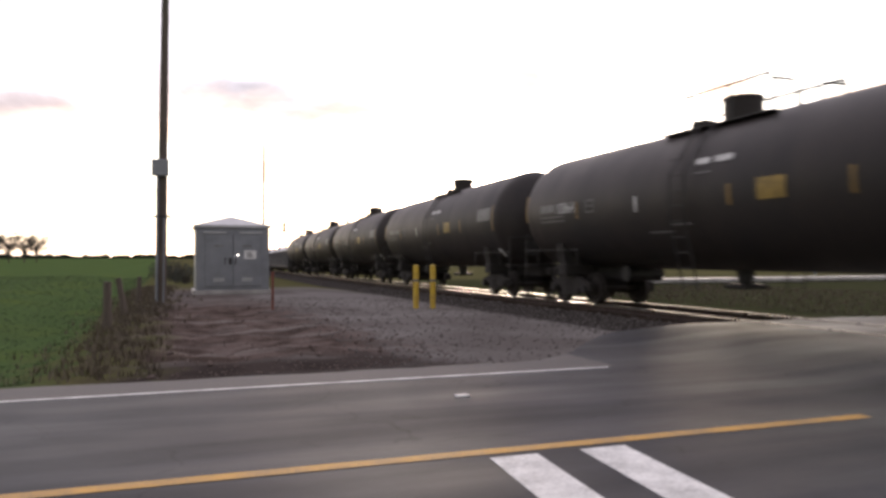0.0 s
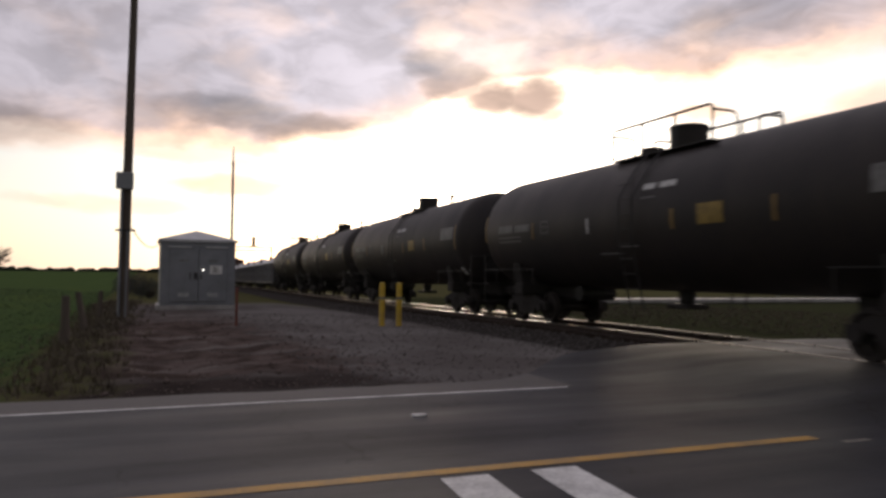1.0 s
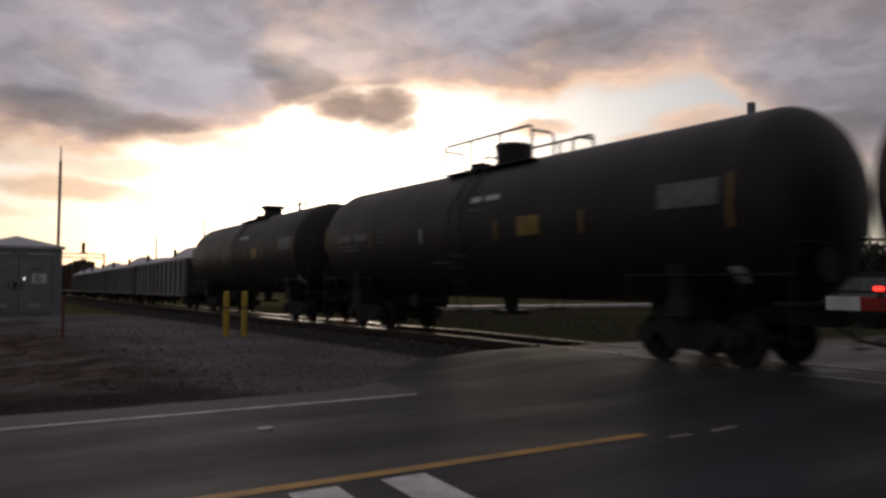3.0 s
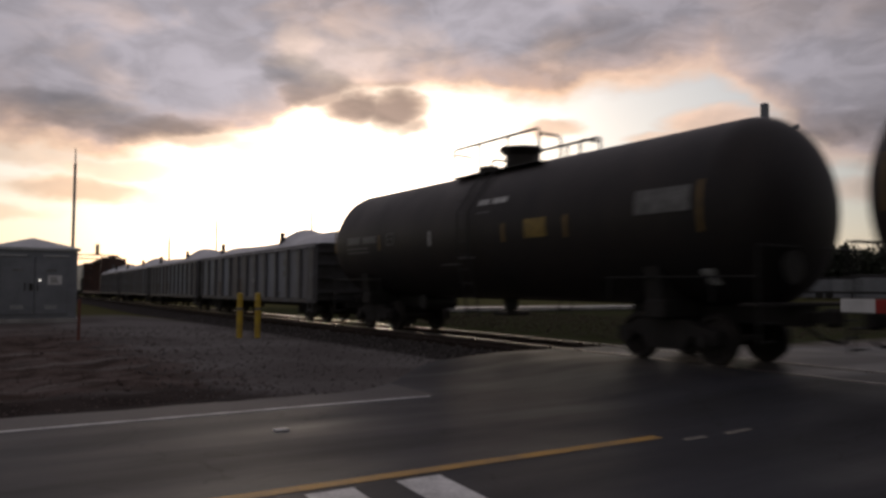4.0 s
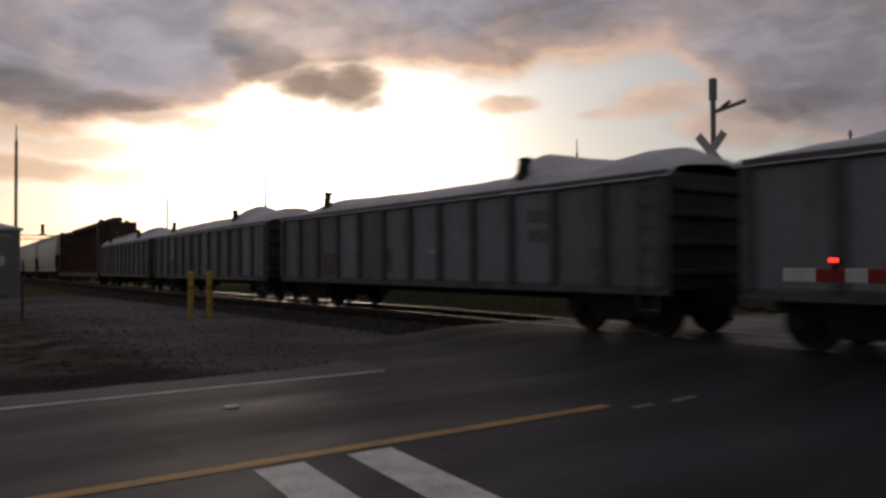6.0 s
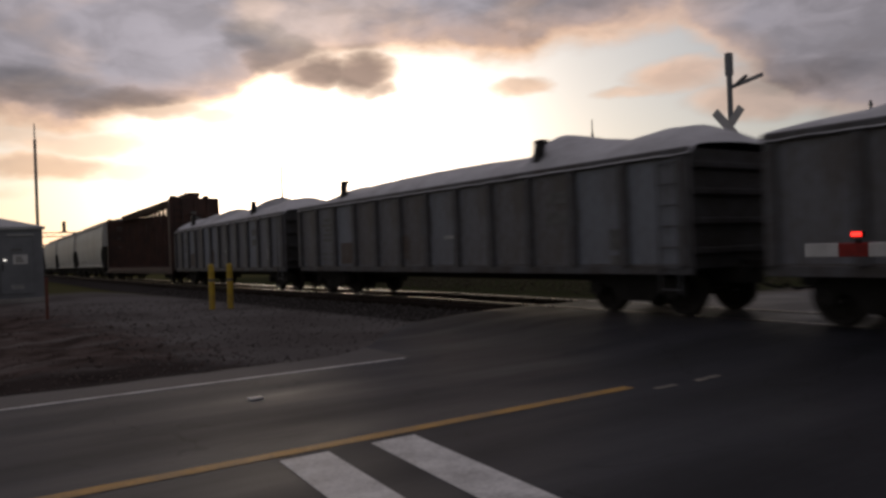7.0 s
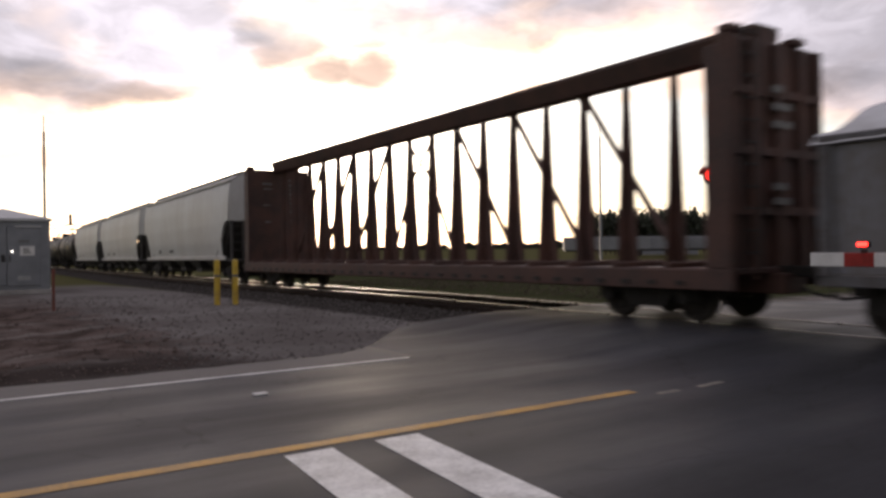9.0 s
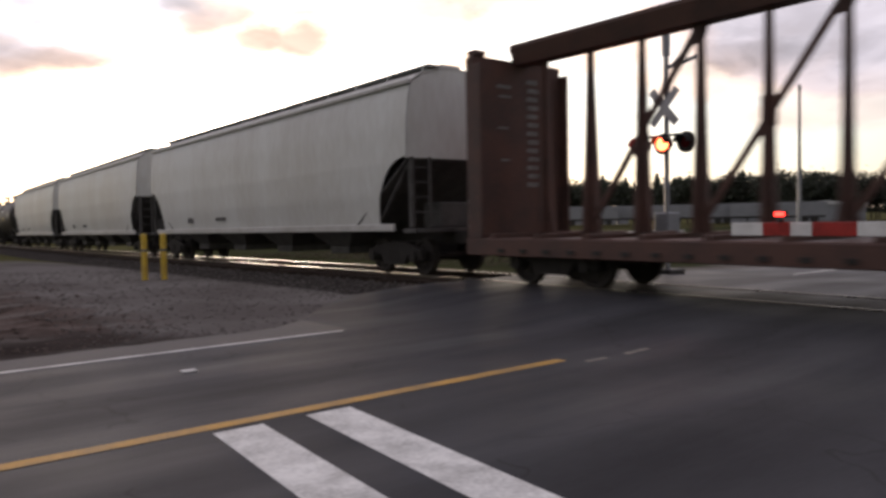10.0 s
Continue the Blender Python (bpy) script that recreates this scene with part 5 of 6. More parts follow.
# ---------------------------------------------------------------- things by the crossing
def signal_shed():
    shed = thing("signal_shed", "grey steel signal equipment shed with double doors on the gravel", "shed")
    x0, x1, y0, y1, z0, z1 = 0.80, 3.76, 33.0, 36.0, 0.0, 2.86
    bm = B()
    box(bm, x0, x1, y0, y1, z0 + 0.14, z1, 0.015)
    part("wall", bm, M["galv"], shed, "grey steel walls")
    bm = B()
    box(bm, x0 - 0.12, x1 + 0.06, y0 - 0.06, y1 + 0.06, -0.15, z0 + 0.137, 0.02)
    part("base", bm, M["concrete"], shed, "pale concrete base")
    bm = B()
    e = 0.09
    c = [bm.verts.new(p) for p in ((x0 - e, y0 - e, z1), (x1 + e, y0 - e, z1), (x1 + e, y1 + e, z1), (x0 - e, y1 + e, z1))]
    lo = [bm.verts.new(v.co - Vector((0, 0, 0.10))) for v in c]
    top = bm.verts.new(((x0 + x1) / 2, (y0 + y1) / 2, z1 + 0.45))
    for i in range(4):
        j = (i + 1) % 4
        bm.faces.new((c[i], c[j], top))
        bm.faces.new((lo[i], lo[j], c[j], c[i]))
    bm.faces.new(lo)
    part("roof", bm, M["galv_roof"], shed, "pale low pyramid roof")
    for a, b in ((x0 + 0.35, (x0 + x1) / 2 - 0.02), ((x0 + x1) / 2 + 0.02, x1 - 0.35)):
        bm = B()
        box(bm, a, b, y0 - 0.05, y0 - 0.004, 0.30, 2.50, 0.01)
        door = part("door", bm, M["galv"], shed, "grey steel door leaf")
        bm = B()
        for k in range(5):
            box(bm, (a + b) / 2 - 0.22, (a + b) / 2 + 0.22, y0 - 0.065, y0 - 0.052, 0.50 + 0.035 * k, 0.52 + 0.035 * k)
        part("vent", bm, M["galv_roof"], door, "pale louvre")
        bm = B()
        box(bm, (a + b) / 2 - 0.18, (a + b) / 2 + 0.18, y0 - 0.065, y0 - 0.052, 1.95, 2.02)
        part("sign_bar", bm, M["decal_dim"], door)
    bm = B()
    box(bm, 2.10, 2.22, y0 - 0.10, y0 - 0.052, 1.22, 1.48, 0.01)
    tube(bm, (2.38, y0 - 0.12, 1.2), (2.38, y0 - 0.12, 1.5), 0.02, seg=6)
    tube(bm, (1.95, y0 - 0.12, 1.2), (1.95, y0 - 0.12, 1.5), 0.02, seg=6)
    part("handle", bm, M["dark_metal"], shed, "dark latch handles")
    bm = B()
    box(bm, 2.72, 3.22, y0 - 0.06, y0 - 0.052, 1.44, 1.80)
    notice = part("notice", bm, M["paper"], shed, "white notice on the door")
    bm = B()
    for k in range(3):
        box(bm, 2.82, 3.10 - 0.05 * k, y0 - 0.066, y0 - 0.062, 1.52 + 0.08 * k, 1.555 + 0.08 * k)
    part("print_bar", bm, M["dark_metal"], notice)
    bm = B()
    bmesh.ops.create_uvsphere(bm, u_segments=10, v_segments=6, radius=0.028, matrix=Matrix.Translation((2.46, y0 - 0.08, 1.60)))
    part("lamp", bm, glow("white_indicator", (1.0, 0.95, 0.85), 3.0), shed, "small lit indicator lamp")
    for xx in (1.55, 3.0):
        bm = B()
        box(bm, xx - 0.45, xx + 0.45, y0 - 0.09, y0 - 0.004, 2.52, 2.58)
        part("drip_cap", bm, M["galv_roof"], shed)


def utility_pole():
    pole = thing("utility_pole", "tall weathered wooden utility pole with a grey meter box", "utility pole", at=pose(-0.48, 27.0, -0.05))
    bm = B()
    prev = None
    rings = []
    for k in range(15):
        z = -0.3 + 13.3 * k / 14
        r = 0.175 - 0.0055 * z
        cx = 0.012 * z
        rings.append([bm.verts.new((cx + r * math.cos(2 * math.pi * i / 16), r * math.sin(2 * math.pi * i / 16), z)) for i in range(16)])
    for a, b in zip(rings, rings[1:]):
        for i in range(16):
            bm.faces.new((a[i], a[(i + 1) % 16], b[(i + 1) % 16], b[i]))
    bm.faces.new(rings[-1])
    part("shaft", bm, M["wood"], pole, "grey weathered round timber", True)
    bm = B()
    box(bm, -0.29, 0.25, -0.36, -0.16, 4.25, 4.80, 0.02)
    part("meter_box", bm, M["galv"], pole, "grey metal box")
    bm = B()
    box(bm, -0.28, 0.34, -0.22, -0.17, 2.88, 2.94, 0.005)
    part("bracket", bm, M["dark_metal"], pole)
    bm = B()
    tube(bm, (-0.13, -0.19, 0.0), (-0.10, -0.19, 4.25), 0.045, seg=8)
    tube(bm, (0.08, -0.20, 0.0), (0.1, -0.19, 2.9), 0.03, seg=8)
    part("conduit", bm, M["galv"], pole, "grey conduit")


def service_cable():
    bm = B()
    pts = []
    for k in range(17):
        t = k / 16
        pts.append((-0.25 + 1.05 * t, 26.9 + 6.1 * t, 2.95 - 0.25 * t - 1.1 * 4 * t * (1 - t) * 0.35))
    pipe(bm, pts, 0.018)
    solid("service_cable", bm, M["dark_metal"], "thin black cable sagging between the pole and the shed", "cable")


def fence_posts():
    for (x, y, h, lean, r) in ((-1.48, 18.4, 1.06, 1.0, 0.11), (-1.33, 22.4, 1.05, -9.0, 0.10), (-1.2, 27.5, 0.95, 3.0, 0.09)):
        bm = B()
        rings = [[bm.verts.new(((r * (1 - 0.05 * k)) * math.cos(i * math.pi / 5) * (1 + 0.08 * math.sin(3 * i + k)), (r * (1 - 0.05 * k)) * math.sin(i * math.pi / 5), -0.3 + (h + 0.3) * k / 5)) for i in range(10)] for k in range(6)]
        for a, b in zip(rings, rings[1:]):
            for i in range(10):
                bm.faces.new((a[i], a[(i + 1) % 10], b[(i + 1) % 10], b[i]))
        bm.faces.new(rings[-1])
        solid("fence_post", bm, M["wood"], "old round wooden fence post at the field edge", "fence post", at=pose(x, y, -0.08, 0, lean, 0), group="fence posts along the field")


def bollards():
    for x, y in ((6.88, 22.14), (7.37, 21.98)):
        bol = thing("bollard", "yellow painted steel bollard set in the gravel", "bollard", "bollards by the track", at=pose(x, y, -0.06))
        bm = B()
        tube(bm, (0, 0, -0.2), (0, 0, 1.30), 0.085, seg=20)
        for k in range(1, 4):
            a = math.pi / 2 * k / 4
        tube(bm, (0, 0, 1.30), (0, 0, 1.335), 0.085, 0.05, seg=20)
        part("pipe", bm, M["bollard"], bol, "yellow painted pipe", True)
        bm = B()
        tube(bm, (0, 0, 0.82), (0, 0, 0.90), 0.087, seg=20, caps=False)
        part("band", bm, M["worn_paint"], bol, "worn dark band")


def marker_post():
    bm = B()
    box(bm, -0.035, 0.035, -0.012, 0.012, -0.15, 1.12, 0.006)
    box(bm, -0.04, 0.04, -0.016, 0.016, 0.95, 1.08, 0.004)
    solid("marker_post", bm, M["red_post"], "thin orange-red plastic marker post in the dirt", "marker post", at=pose(2.52, 21.6, 0))


def crossing_gate():
    gate = thing("crossing_gate", "lowered red and white striped crossing gate with red lamps", "crossing gate", at=pose(9.06, 0, 0))
    ys = [5.27, 4.85, 4.50, 4.24, 3.73, 3.40, 2.90, 2.55, 2.05, 1.7, 1.2, 0.2]
    for k, (a, b) in enumerate(zip(ys, ys[1:])):
        bm = B()
        box(bm, -0.02, 0.02, b, a, 1.265, 1.43, 0.006)
        part("arm_section", bm, M["gate_red" if k % 2 else "gate_white"], gate, "red reflective stripe" if k % 2 else "white reflective stripe")
    for y, lit in ((4.62, True), (3.0, True), (1.6, True)):
        bm = B()
        box(bm, -0.03, 0.03, y - 0.075, y + 0.075, 1.49, 1.57, 0.015)
        box(bm, -0.02, 0.02, y - 0.03, y + 0.03, 1.43, 1.47)
        lamp = part("arm_lamp", bm, M["dark_metal"], gate, "small lamp on the arm")
        bm = B()
        box(bm, -0.055, -0.031, y - 0.062, y + 0.062, 1.505, 1.555, 0.01)
        part("lens", bm, M["lamp_on"], lamp, "lit red lens")
    bm = B()
    box(bm, -0.25, 0.25, -0.25, 0.25, 0.85, 1.55, 0.04)
    tube(bm, (0, 0, -0.05), (0, 0, 4.2), 0.065, seg=12)
    part("mast", bm, M["galv"], gate, "grey mast and gate mechanism")
    bm = B()
    box(bm, -0.45, 0.45, -0.45, 0.45, -0.2, 0.12, 0.02)
    part("base", bm, M["concrete"], gate)


def cross_signal():
    x, y = 15.6, 10.80
    sig = thing("crossing_signal", "railway crossing signal mast with crossbuck and red flashing lamps", "crossing signal", at=pose(x, y, 0))
    bm = B()
    tube(bm, (0, 0, -0.1), (0, 0, 5.80), 0.065, seg=12)
    part("mast", bm, M["galv"], sig, "grey steel mast", True)
    bm = B()
    box(bm, -0.3, 0.3, -0.3, 0.3, -0.15, 0.25, 0.03)
    part("base", bm, M["dark_metal"], sig)
    bm = B()
    box(bm, -0.08, 0.08, -0.075, 0.075, 5.30, 5.83, 0.02)
    part("bell", bm, M["galv"], sig, "grey cap on the mast")
    bm = B()
    bar(bm, (0, 0, 5.02), (0, -0.85, 5.16), 0.05, 0.08)
    bar(bm, (0, -0.15, 5.05), (0, -0.45, 5.22), 0.10, 0.04)
    part("arm", bm, M["galv"], sig, "short bracket arm")
    for s in (-1, 1):
        bm = B()
        c, sn = math.cos(radians(48)), math.sin(radians(48))
        bar(bm, (-0.08 - 0.02 * (s > 0), -0.52 * c * s, 4.10 - 0.55 * sn), (-0.08 - 0.02 * (s > 0), 0.52 * c * s, 4.10 + 0.55 * sn), 0.016, 0.20)
        part("crossbuck_blade", bm, M["galv_roof"], sig, "weathered white crossbuck blade")
    bm = B()
    tube(bm, (-0.1, 0.72, 3.42), (-0.1, -0.72, 3.42), 0.03, seg=8)
    for yy in (-0.62, 0.62):
        tube(bm, (-0.1, yy, 3.42), (-0.1, yy, 3.25), 0.03, seg=8)
    part("lamp_arm", bm, M["dark_metal"], sig)
    for yy, core in ((0.64, "lamp_on"), (0.0, "lamp_hot"), (-0.63, "lamp_off")):
        bm = B()
        tube(bm, (-0.16, yy, 3.22), (-0.13, yy, 3.22), 0.25, seg=24)
        tube(bm, (-0.13, yy, 3.22), (0.12, yy, 3.22), 0.13, 0.10, seg=16)
        disc = part("lamp_disc", bm, M["dark_metal"], sig, "black round lamp background")
        bm = B()
        tube(bm, (-0.185, yy, 3.22), (-0.162, yy, 3.22), 0.155 if core != "lamp_off" else 0.13, seg=24)
        part("lens", bm, M[core], disc, "lit red lens" if core != "lamp_off" else "unlit red lens")
        bm = B()
        seg = 10
        rr = [[bm.verts.new((xx, yy + 0.18 * math.cos(math.pi * k / seg), 3.22 + 0.18 * math.sin(math.pi * k / seg))) for k in range(seg + 1)] for xx in (-0.16, -0.42)]
        for k in range(seg):
            bm.faces.new((rr[0][k], rr[0][k + 1], rr[1][k + 1], rr[1][k]))
        bmesh.ops.solidify(bm, geom=bm.faces[:], thickness=0.01)
        part("hood", bm, M["dark_metal"], disc)
    bm = B()
    box(bm, -0.25, 0.25, -0.2, 0.2, 1.0, 1.6, 0.03)
    part("gate_mechanism", bm, M["galv"], sig)


def street_lamp():
    a = radians(63.9)
    lamp = thing("street_lamp", "tall grey street lamp beyond the crossing", "street lamp", at=pose(60 * math.sin(a), 60 * math.cos(a), 0, 0, 0, 26))
    bm = B()
    tube(bm, (0, 0, -0.2), (0, 0, 10.6), 0.16, 0.09, seg=12)
    part("pole", bm, M["galv"], lamp, "grey metal pole", True)
    bm = B()
    pts = [Vector((0, 0, 10.0)), Vector((0.5, 0, 10.45)), Vector((1.2, 0, 10.62)), Vector((1.9, 0, 10.62))]
    for p, q in zip(pts, pts[1:]):
        tube(bm, p, q, 0.045, seg=8)
    part("arm", bm, M["galv"], lamp)
    bm = B()
    box(bm, 1.75, 2.4, -0.14, 0.14, 10.54, 10.70, 0.04)
    part("lamp_head", bm, M["galv_roof"], lamp)


def masts():
    def slim(name, label, az, dist, top, r, group="", guy=False):
        a = radians(az)
        th = thing(name, label, "pole", group, at=pose(dist * math.sin(a), dist * math.cos(a), 0))
        bm = B()
        tube(bm, (0, 0, -0.2), (0, 0, top * 0.9), r, r * 0.8, seg=10)
        tube(bm, (0, 0, top * 0.9), (0, 0, top), r * 0.45, r * 0.3, seg=8)
        part("shaft", bm, M["galv"] if not guy else M["wood"], th, "", True)
        if guy:
            bm = B()
            tube(bm, (0, 0, top * 0.72), (2.4, 0.6, 0), 0.05, seg=6)
            part("guy", bm, M["dark_metal"], th)
    slim("radio_mast", "slim grey radio mast behind the signal shed", 6.2, 60, 11.1, 0.12)
    slim("timber_pole", "tall distant timber pole with a guy beyond the train", 22.4, 140, 19.0, 0.24, "distant poles", True)
    slim("metal_pole", "tall distant metal pole beyond the train", 45.65, 80, 14.2, 0.15, "distant poles")
    slim("metal_pole", "tall distant metal pole beyond the train", 15.6, 190, 18.3, 0.28, "distant poles")
    slim("metal_pole", "tall distant metal pole beyond the train", 12.4, 230, 15.3, 0.30, "distant poles")
    # block signal far along the line
    th = thing("signal_gantry", "distant dark railway signal gantry beside the track", "railway signal", at=pose(13.7, 150, -1.1))
    bm = B()
    for x in (-2.2, 10.2):
        for yy in (-0.25, 0.25):
            tube(bm, (x, yy, -0.3), (x, yy, 7.5), 0.10, seg=6)
    part("leg_frame", bm, M["dark_metal"], th)
    bm = B()
    for z in (6.8, 7.5):
        tube(bm, (-2.2, 0, z), (10.2, 0, z), 0.09, seg=6)
    for k in range(11):
        bar(bm, (-2.2 + 1.12 * k, 0, 6.8 + 0.7 * (k % 2)), (-1.08 + 1.12 * k, 0, 7.5 - 0.7 * (k % 2)), 0.06, 0.06)
    part("lattice_beam", bm, M["dark_metal"], th)
    bm = B()
    box(bm, 6.4, 7.0, -0.15, 0.15, 7.7, 9.5, 0.05)
    box(bm, 6.0, 7.4, -0.05, 0.05, 7.56, 7.70)
    part("signal_head", bm, M["dark_metal"], th)


signal_shed()
utility_pole()
service_cable()
fence_posts()
bollards()
marker_post()
crossing_gate()
cross_signal()
street_lamp()
masts()


# ---------------------------------------------------------------- distance
def tree(rng, height, conifer=False, bare=False):
    t = thing("tree", "distant dark tree in the belt beyond the crossing" if not bare else "distant bare winter tree beyond the field", "tree", "distant trees")
    bm = B()
    tube(bm, (0, 0, -0.3), (0, 0, height * 0.55), height * 0.022, height * 0.012, seg=8)
    tips = []
    for k in range(16 if not bare else 60):
        a, z0 = rng.uniform(0, 6.28), height * rng.uniform(0.25, 0.55)
        l = height * rng.uniform(0.18, 0.34)
        p1 = Vector((l * math.cos(a), l * math.sin(a), z0 + height * rng.uniform(0.12, 0.42)))
        tube(bm, (0, 0, z0), p1, height * 0.009, height * 0.003, seg=5)
        tips.append(p1)
        if bare:
            for _ in range(7):
                p2 = p1 + Vector((rng.uniform(-1, 1), rng.uniform(-1, 1), rng.uniform(-0.1, 1))) * height * 0.13
                tube(bm, p1 * rng.uniform(0.75, 1) if False else p1, p2, height * 0.006, height * 0.003, seg=4)
    part("trunk", bm, M["bark"], t, "", True)
    if bare:
        return t
    bm = B()
    n = 1300
    for k in range(n):
        if conifer:
            z = height * rng.uniform(0.12, 1.0)
            r = (1 - z / height) ** 0.8 * height * 0.21 * math.sqrt(rng.random()) + 0.05
            a = rng.uniform(0, 6.28)
            c = Vector((r * math.cos(a), r * math.sin(a), z))
        else:
            base = rng.choice(tips)
            v = Vector((rng.gauss(0, 1), rng.gauss(0, 1), rng.gauss(0, 0.8)))
            c = base + v * height * 0.10
        s = height * rng.uniform(0.022, 0.05)
        d = Vector((rng.gauss(0, 1), rng.gauss(0, 1), rng.gauss(0, 1))).normalized()
        e = d.orthogonal().normalized()
        f = d.cross(e)
        q = [bm.verts.new(c + e * s), bm.verts.new(c + f * s * 0.7), bm.verts.new(c - e * s), bm.verts.new(c - f * s * 0.7)]
        bm.faces.new(q)
    part("crown", bm, M["leaf"], t, "dark ragged crown")
    return t


def put_trees():
    rng = random.Random(11)
    kinds = [tree(rng, 9.5), tree(rng, 8.5), tree(rng, 10.5, True), tree(rng, 9.5), tree(rng, 8.0)]
    spots = []
    for k in range(92):
        az = 45.5 + 34 * (k + rng.uniform(-0.4, 0.4)) / 92
        spots.append((az, rng.uniform(165, 205)))
    for k, (az, dist) in enumerate(spots):
        a = radians(az)
        m = pose(dist * math.sin(a), dist * math.cos(a), -0.2, 0, 0, rng.uniform(0, 360))
        if k < len(kinds):
            kinds[k].matrix_basis = m
        else:
            copy_thing(kinds[rng.randrange(5)], m)
    b1 = tree(rng, 9.0, bare=True)
    for k, (az, dist) in enumerate(((-10.2, 260), (-9.3, 255), (-8.6, 265), (-11.2, 250), (-12.5, 255))):
        a = radians(az)
        m = pose(dist * math.sin(a), dist * math.cos(a), -0.3, 0, 0, rng.uniform(0, 360))
        if k == 0:
            b1.matrix_basis = m
        else:
            copy_thing(b1, m)


def shrub(x, y, s, seed):
    rng = random.Random(seed)
    t = thing("shrub", "dark leafless shrub on the verge", "shrub", "shrubs", at=pose(x, y, -0.05))
    bm = B()
    for k in range(70):
        a = rng.uniform(0, 6.28)
        p = Vector((math.cos(a) * rng.uniform(0.2, 1) * s, math.sin(a) * rng.uniform(0.2, 1) * s, rng.uniform(0.5, 1.5) * s))
        tube(bm, (rng.uniform(-.1, .1), rng.uniform(-.1, .1), 0), p, 0.018 * s, 0.004, seg=4)
    part("branchwork", bm, M["bark"], t)
    bm = B()
    for k in range(420):
        a, r = rng.uniform(0, 6.28), math.sqrt(rng.random()) * s
        c = Vector((r * math.cos(a), r * math.sin(a), rng.uniform(0.1, 1.45) * s * (1.1 - 0.5 * r / s)))
        d = Vector((rng.gauss(0, 1), rng.gauss(0, 1), rng.gauss(0, 1))).normalized() * 0.09 * s
        e = d.orthogonal() * 0.6
        bm.faces.new([bm.verts.new(c + d), bm.verts.new(c + e), bm.verts.new(c - d)])
    part("foliage", bm, M["leaf"], t)


def far_belt():
    """Low dark woods along the skyline all round, many small crowns."""
    rng = random.Random(3)
    bm = B()
    for k in range(900):
        a = 2 * math.pi * (k + rng.random()) / 900
        az = math.degrees(a)
        dist = rng.uniform(850, 1100)
        h = rng.uniform(3.5, 6.5) * (1.35 if 30 < az < 110 else 0.9)
        w = rng.uniform(5, 10)
        c = Vector((dist * math.sin(a), dist * math.cos(a), 0))
        t = Vector((math.cos(a), -math.sin(a), 0))
        o = Vector((math.sin(a), math.cos(a), 0)) * 3
        n = 7
        for sgn in (-1, 1):
            vs = [bm.verts.new(c + t * w * math.cos(math.pi * i / n) * rng.uniform(0.85, 1.1) + o * sgn * math.sin(math.pi * i / n) + Vector((0, 0, h * math.sin(math.pi * i / n) * rng.uniform(0.8, 1.15) - 0.5))) for i in range(n + 1)]
            bm.faces.new(vs)
    ob = solid("backdrop_woods", bm, M["far_wood"], "low dark woods along the skyline", "woods", kind="structure")


def far_buildings():
    def shed_at(az, dist, w, d, h, yaw, label):
        a = radians(az)
        b = thing("warehouse", label, "building", "far sheds", at=pose(dist * math.sin(a), dist * math.cos(a), 0, 0, 0, yaw))
        bm = B()
        box(bm, -w / 2, w / 2, -d / 2, d / 2, -0.2, h, 0.03)
        part("wall", bm, M["shed_white"], b, "white ribbed cladding")
        bm = B()
        prism(bm, [(-w / 2 - 0.3, h + 0.003), (w / 2 + 0.3, h + 0.003), (w / 2 + 0.3, h + 0.15), (0, h + 0.7), (-w / 2 - 0.3, h + 0.15)], "y", -d / 2 - 0.3, d / 2 + 0.3)
        part("roof", bm, M["galv_roof"], b, "pale metal roof")
        for k in range(max(1, int(w // 6))):
            x = -w / 2 + 3 + 6 * k
            bm = B()
            box(bm, x - 1.3, x + 1.3, -d / 2 - 0.06, -d / 2 - 0.004, 0.0, min(h - 0.5, 2.6))
            part("door", bm, M["galv"], b, "grey roller door")
        return b
    shed_at(50.5, 150, 10, 8, 2.1, -50, "low white metal shed far beyond the crossing")
    shed_at(60.5, 150, 16, 8, 2.5, -60, "low white metal shed far beyond the crossing")
    shed_at(65.5, 150, 12, 8, 2.7, -66, "low white metal shed far beyond the crossing")
    # white box trailers
    tr = thing("box_trailer", "white box trailer parked far beyond the crossing", "trailer", "parked trailers")
    bm = B()
    box(bm, -6.5, 6.5, -1.25, 1.25, 1.0, 3.0, 0.05)
    part("box", bm, M["shed_white"], tr, "white box body")
    bm = B()
    box(bm, -6.3, 6.3, -0.5, 0.5, 0.75, 0.998)
    for x in (3.6, 4.9):
        for y in (-1.1, 1.1):
            tube(bm, (x, y - 0.15, 0.5), (x, y + 0.15, 0.5), 0.5, seg=16)
    box(bm, -4.2, -4.0, -0.9, 0.9, 0.0, 0.75)
    part("chassis", bm, M["dark_metal"], tr)
    spots = ((46.0, 120, -40), (48.8, 125, -52), (53.5, 128, -50), (57.0, 125, -62), (62.5, 122, -60))
    for k, (az, dist, yaw) in enumerate(spots):
        a = radians(az)
        m = pose(dist * math.sin(a), dist * math.cos(a), -0.03, 0, 0, yaw)
        if k == 0:
            tr.matrix_basis = m
        else:
            copy_thing(tr, m)


put_trees()
shrub(0.1, 52, 1.0, 1)
shrub(-0.7, 58, 1.1, 2)
shrub(0.6, 47, 0.8, 3)
far_belt()
far_buildings()


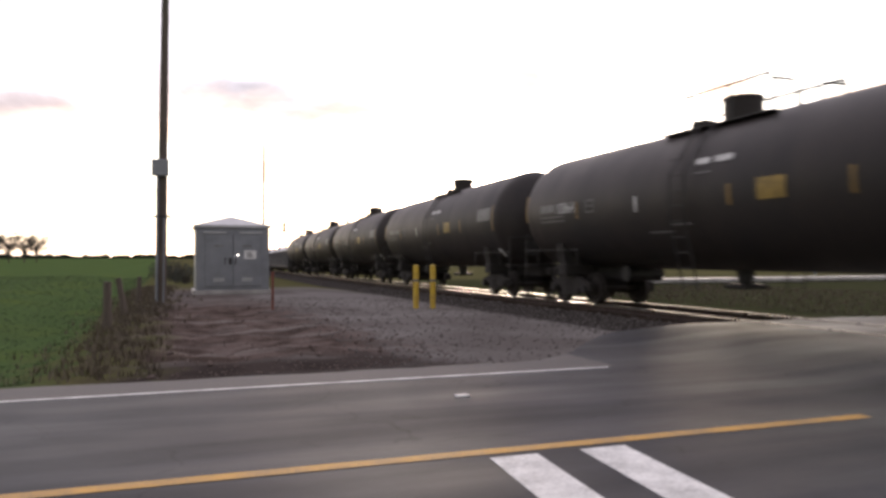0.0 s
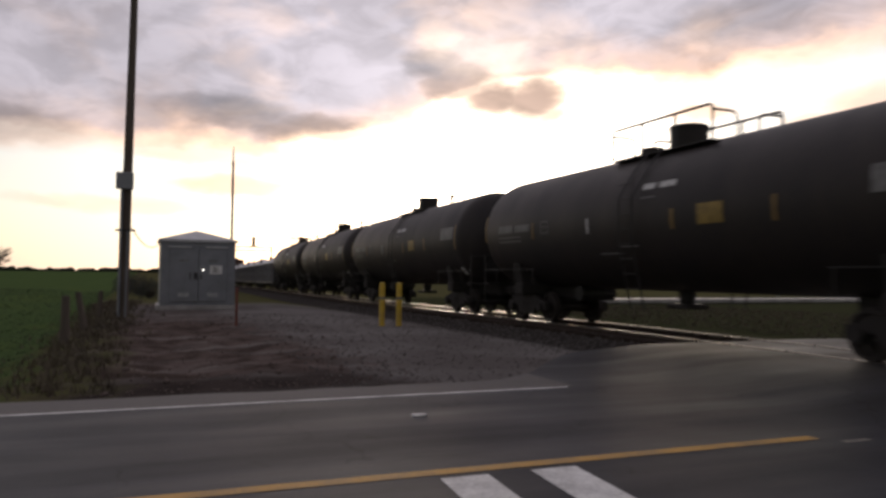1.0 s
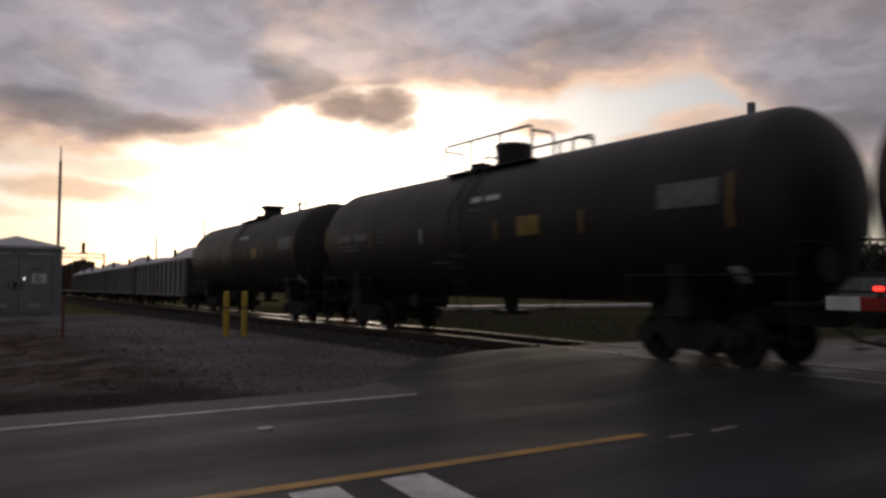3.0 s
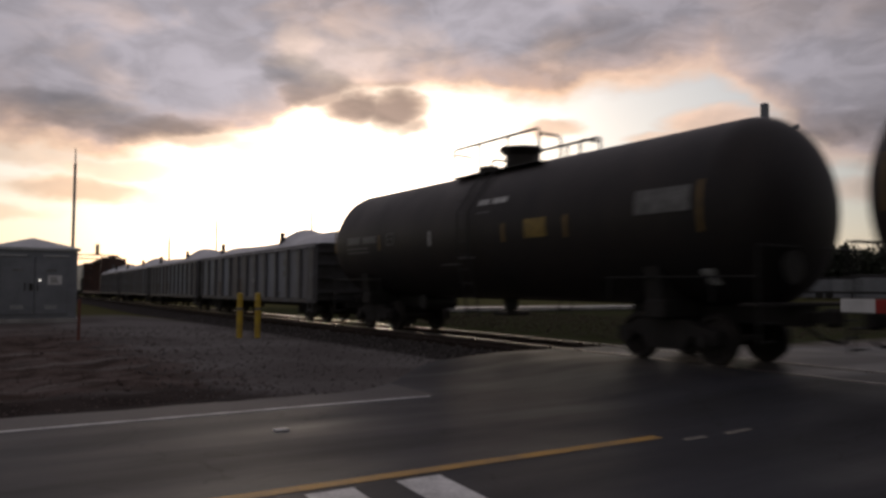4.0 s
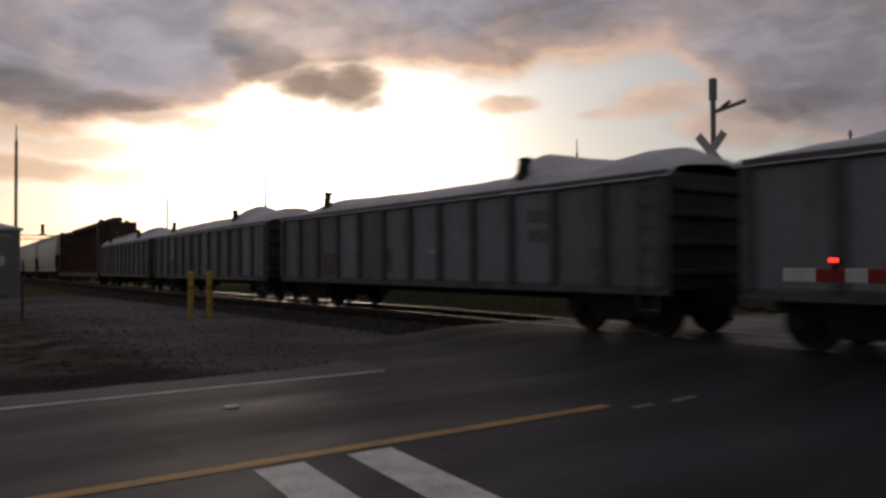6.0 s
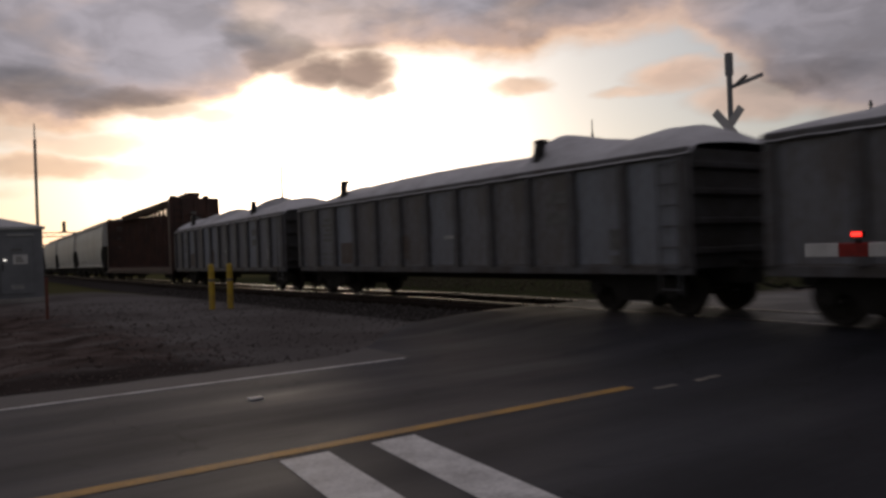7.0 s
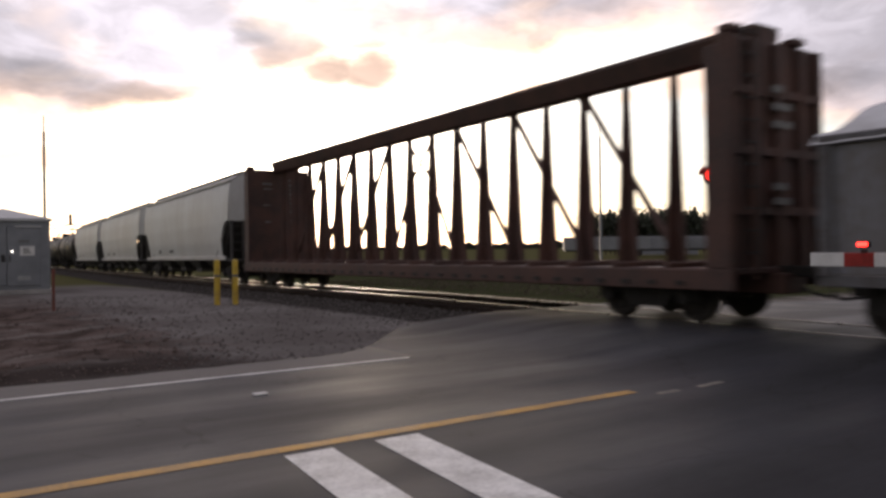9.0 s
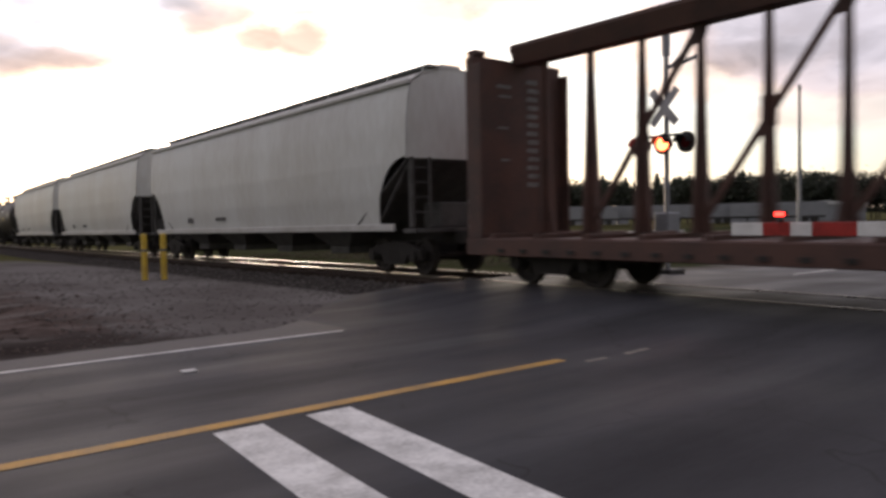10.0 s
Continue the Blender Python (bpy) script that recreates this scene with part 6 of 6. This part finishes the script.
# ---------------------------------------------------------------- grass, clods and loose stones
def scatter():
    rng = random.Random(21)

    def blades(name, n, spot, hgt, material, label):
        bm = B()
        for k in range(n):
            x, y = spot()
            z = ground_z(x, y)
            for _ in range(4):
                a, h = rng.uniform(0, 6.28), hgt * rng.uniform(0.5, 1.3)
                w = 0.008 + 0.0006 * y
                bx, by = x + rng.uniform(-.07, .07), y + rng.uniform(-.07, .07)
                dx, dy = math.cos(a), math.sin(a)
                l = h * rng.uniform(0.2, 0.7)
                v = [bm.verts.new(p) for p in ((bx - dy * w, by + dx * w, z - 0.01), (bx + dy * w, by - dx * w, z - 0.01), (bx + dx * l, by + dy * l, z + h))]
                bm.faces.new(v)
        solid(name, bm, material, label, "grass", kind="stuff")

    blades("field_grass", 8000, lambda: (-1.9 - 13 * rng.random() ** 1.2, 10.6 + 60 * rng.random() ** 1.6), 0.035, M["grass"], "short green field grass")
    blades("verge_grass", 1700, lambda: (rng.gauss(-1.1, 0.5), 10.5 + 32 * rng.random()), 0.13, M["dry_grass"], "dry verge grass")
    blades("far_side_grass", 3500, lambda: (16.5 + 14 * rng.random(), 14 + 24 * rng.random()), 0.07, M["dry_grass"], "short grass beyond the railway")
    bm = B()
    for k in range(2200):
        x, y = rng.uniform(-1.0, 4.2), 10.4 + 17 * rng.random() ** 1.3
        r = rng.uniform(0.008, 0.026) * (2.6 if rng.random() < 0.03 else 1)
        stone(bm, (x, y, ground_z(x, y) + r * 0.25), r, rng)
    solid("earth_clods", bm, M["clod"], "reddish earth clods on the verge", "clods", kind="stuff")
    bm = B()
    for k in range(2600):
        x, y = rng.uniform(2.5, 10.0), 10.3 + 19 * rng.random() ** 1.3
        if y < road_far_edge(x) + 0.1:
            continue
        r = rng.uniform(0.012, 0.035)
        stone(bm, (x, y, ground_z(x, y) + r * 0.25), r, rng)
    solid("gravel_stones", bm, M["stone"], "loose grey gravel on the pad", "gravel", kind="stuff")


scatter()


# ---------------------------------------------------------------- what moves
def motions():
    spin = math.degrees(SPEED / WHEEL_R)
    for car, y0 in MOVING:
        walk(car, [(t / 4, on_track(y0 - SPEED * t / 4 + float(np.interp(t / 4, *zip(*SWAY))))) for t in range(41)])
    # the wheels of the cars that pass close roll on the rails
    for car, y0 in MOVING[:11]:
        for truck in car.children:
            for axle in truck.children:
                if axle.name.startswith("wheelset"):
                    p = axle.matrix_basis.translation.copy()
                    walk(axle, [(f / 30, pose(p.x, p.y, p.z, spin * f / 30)) for f in range(301)])


motions()
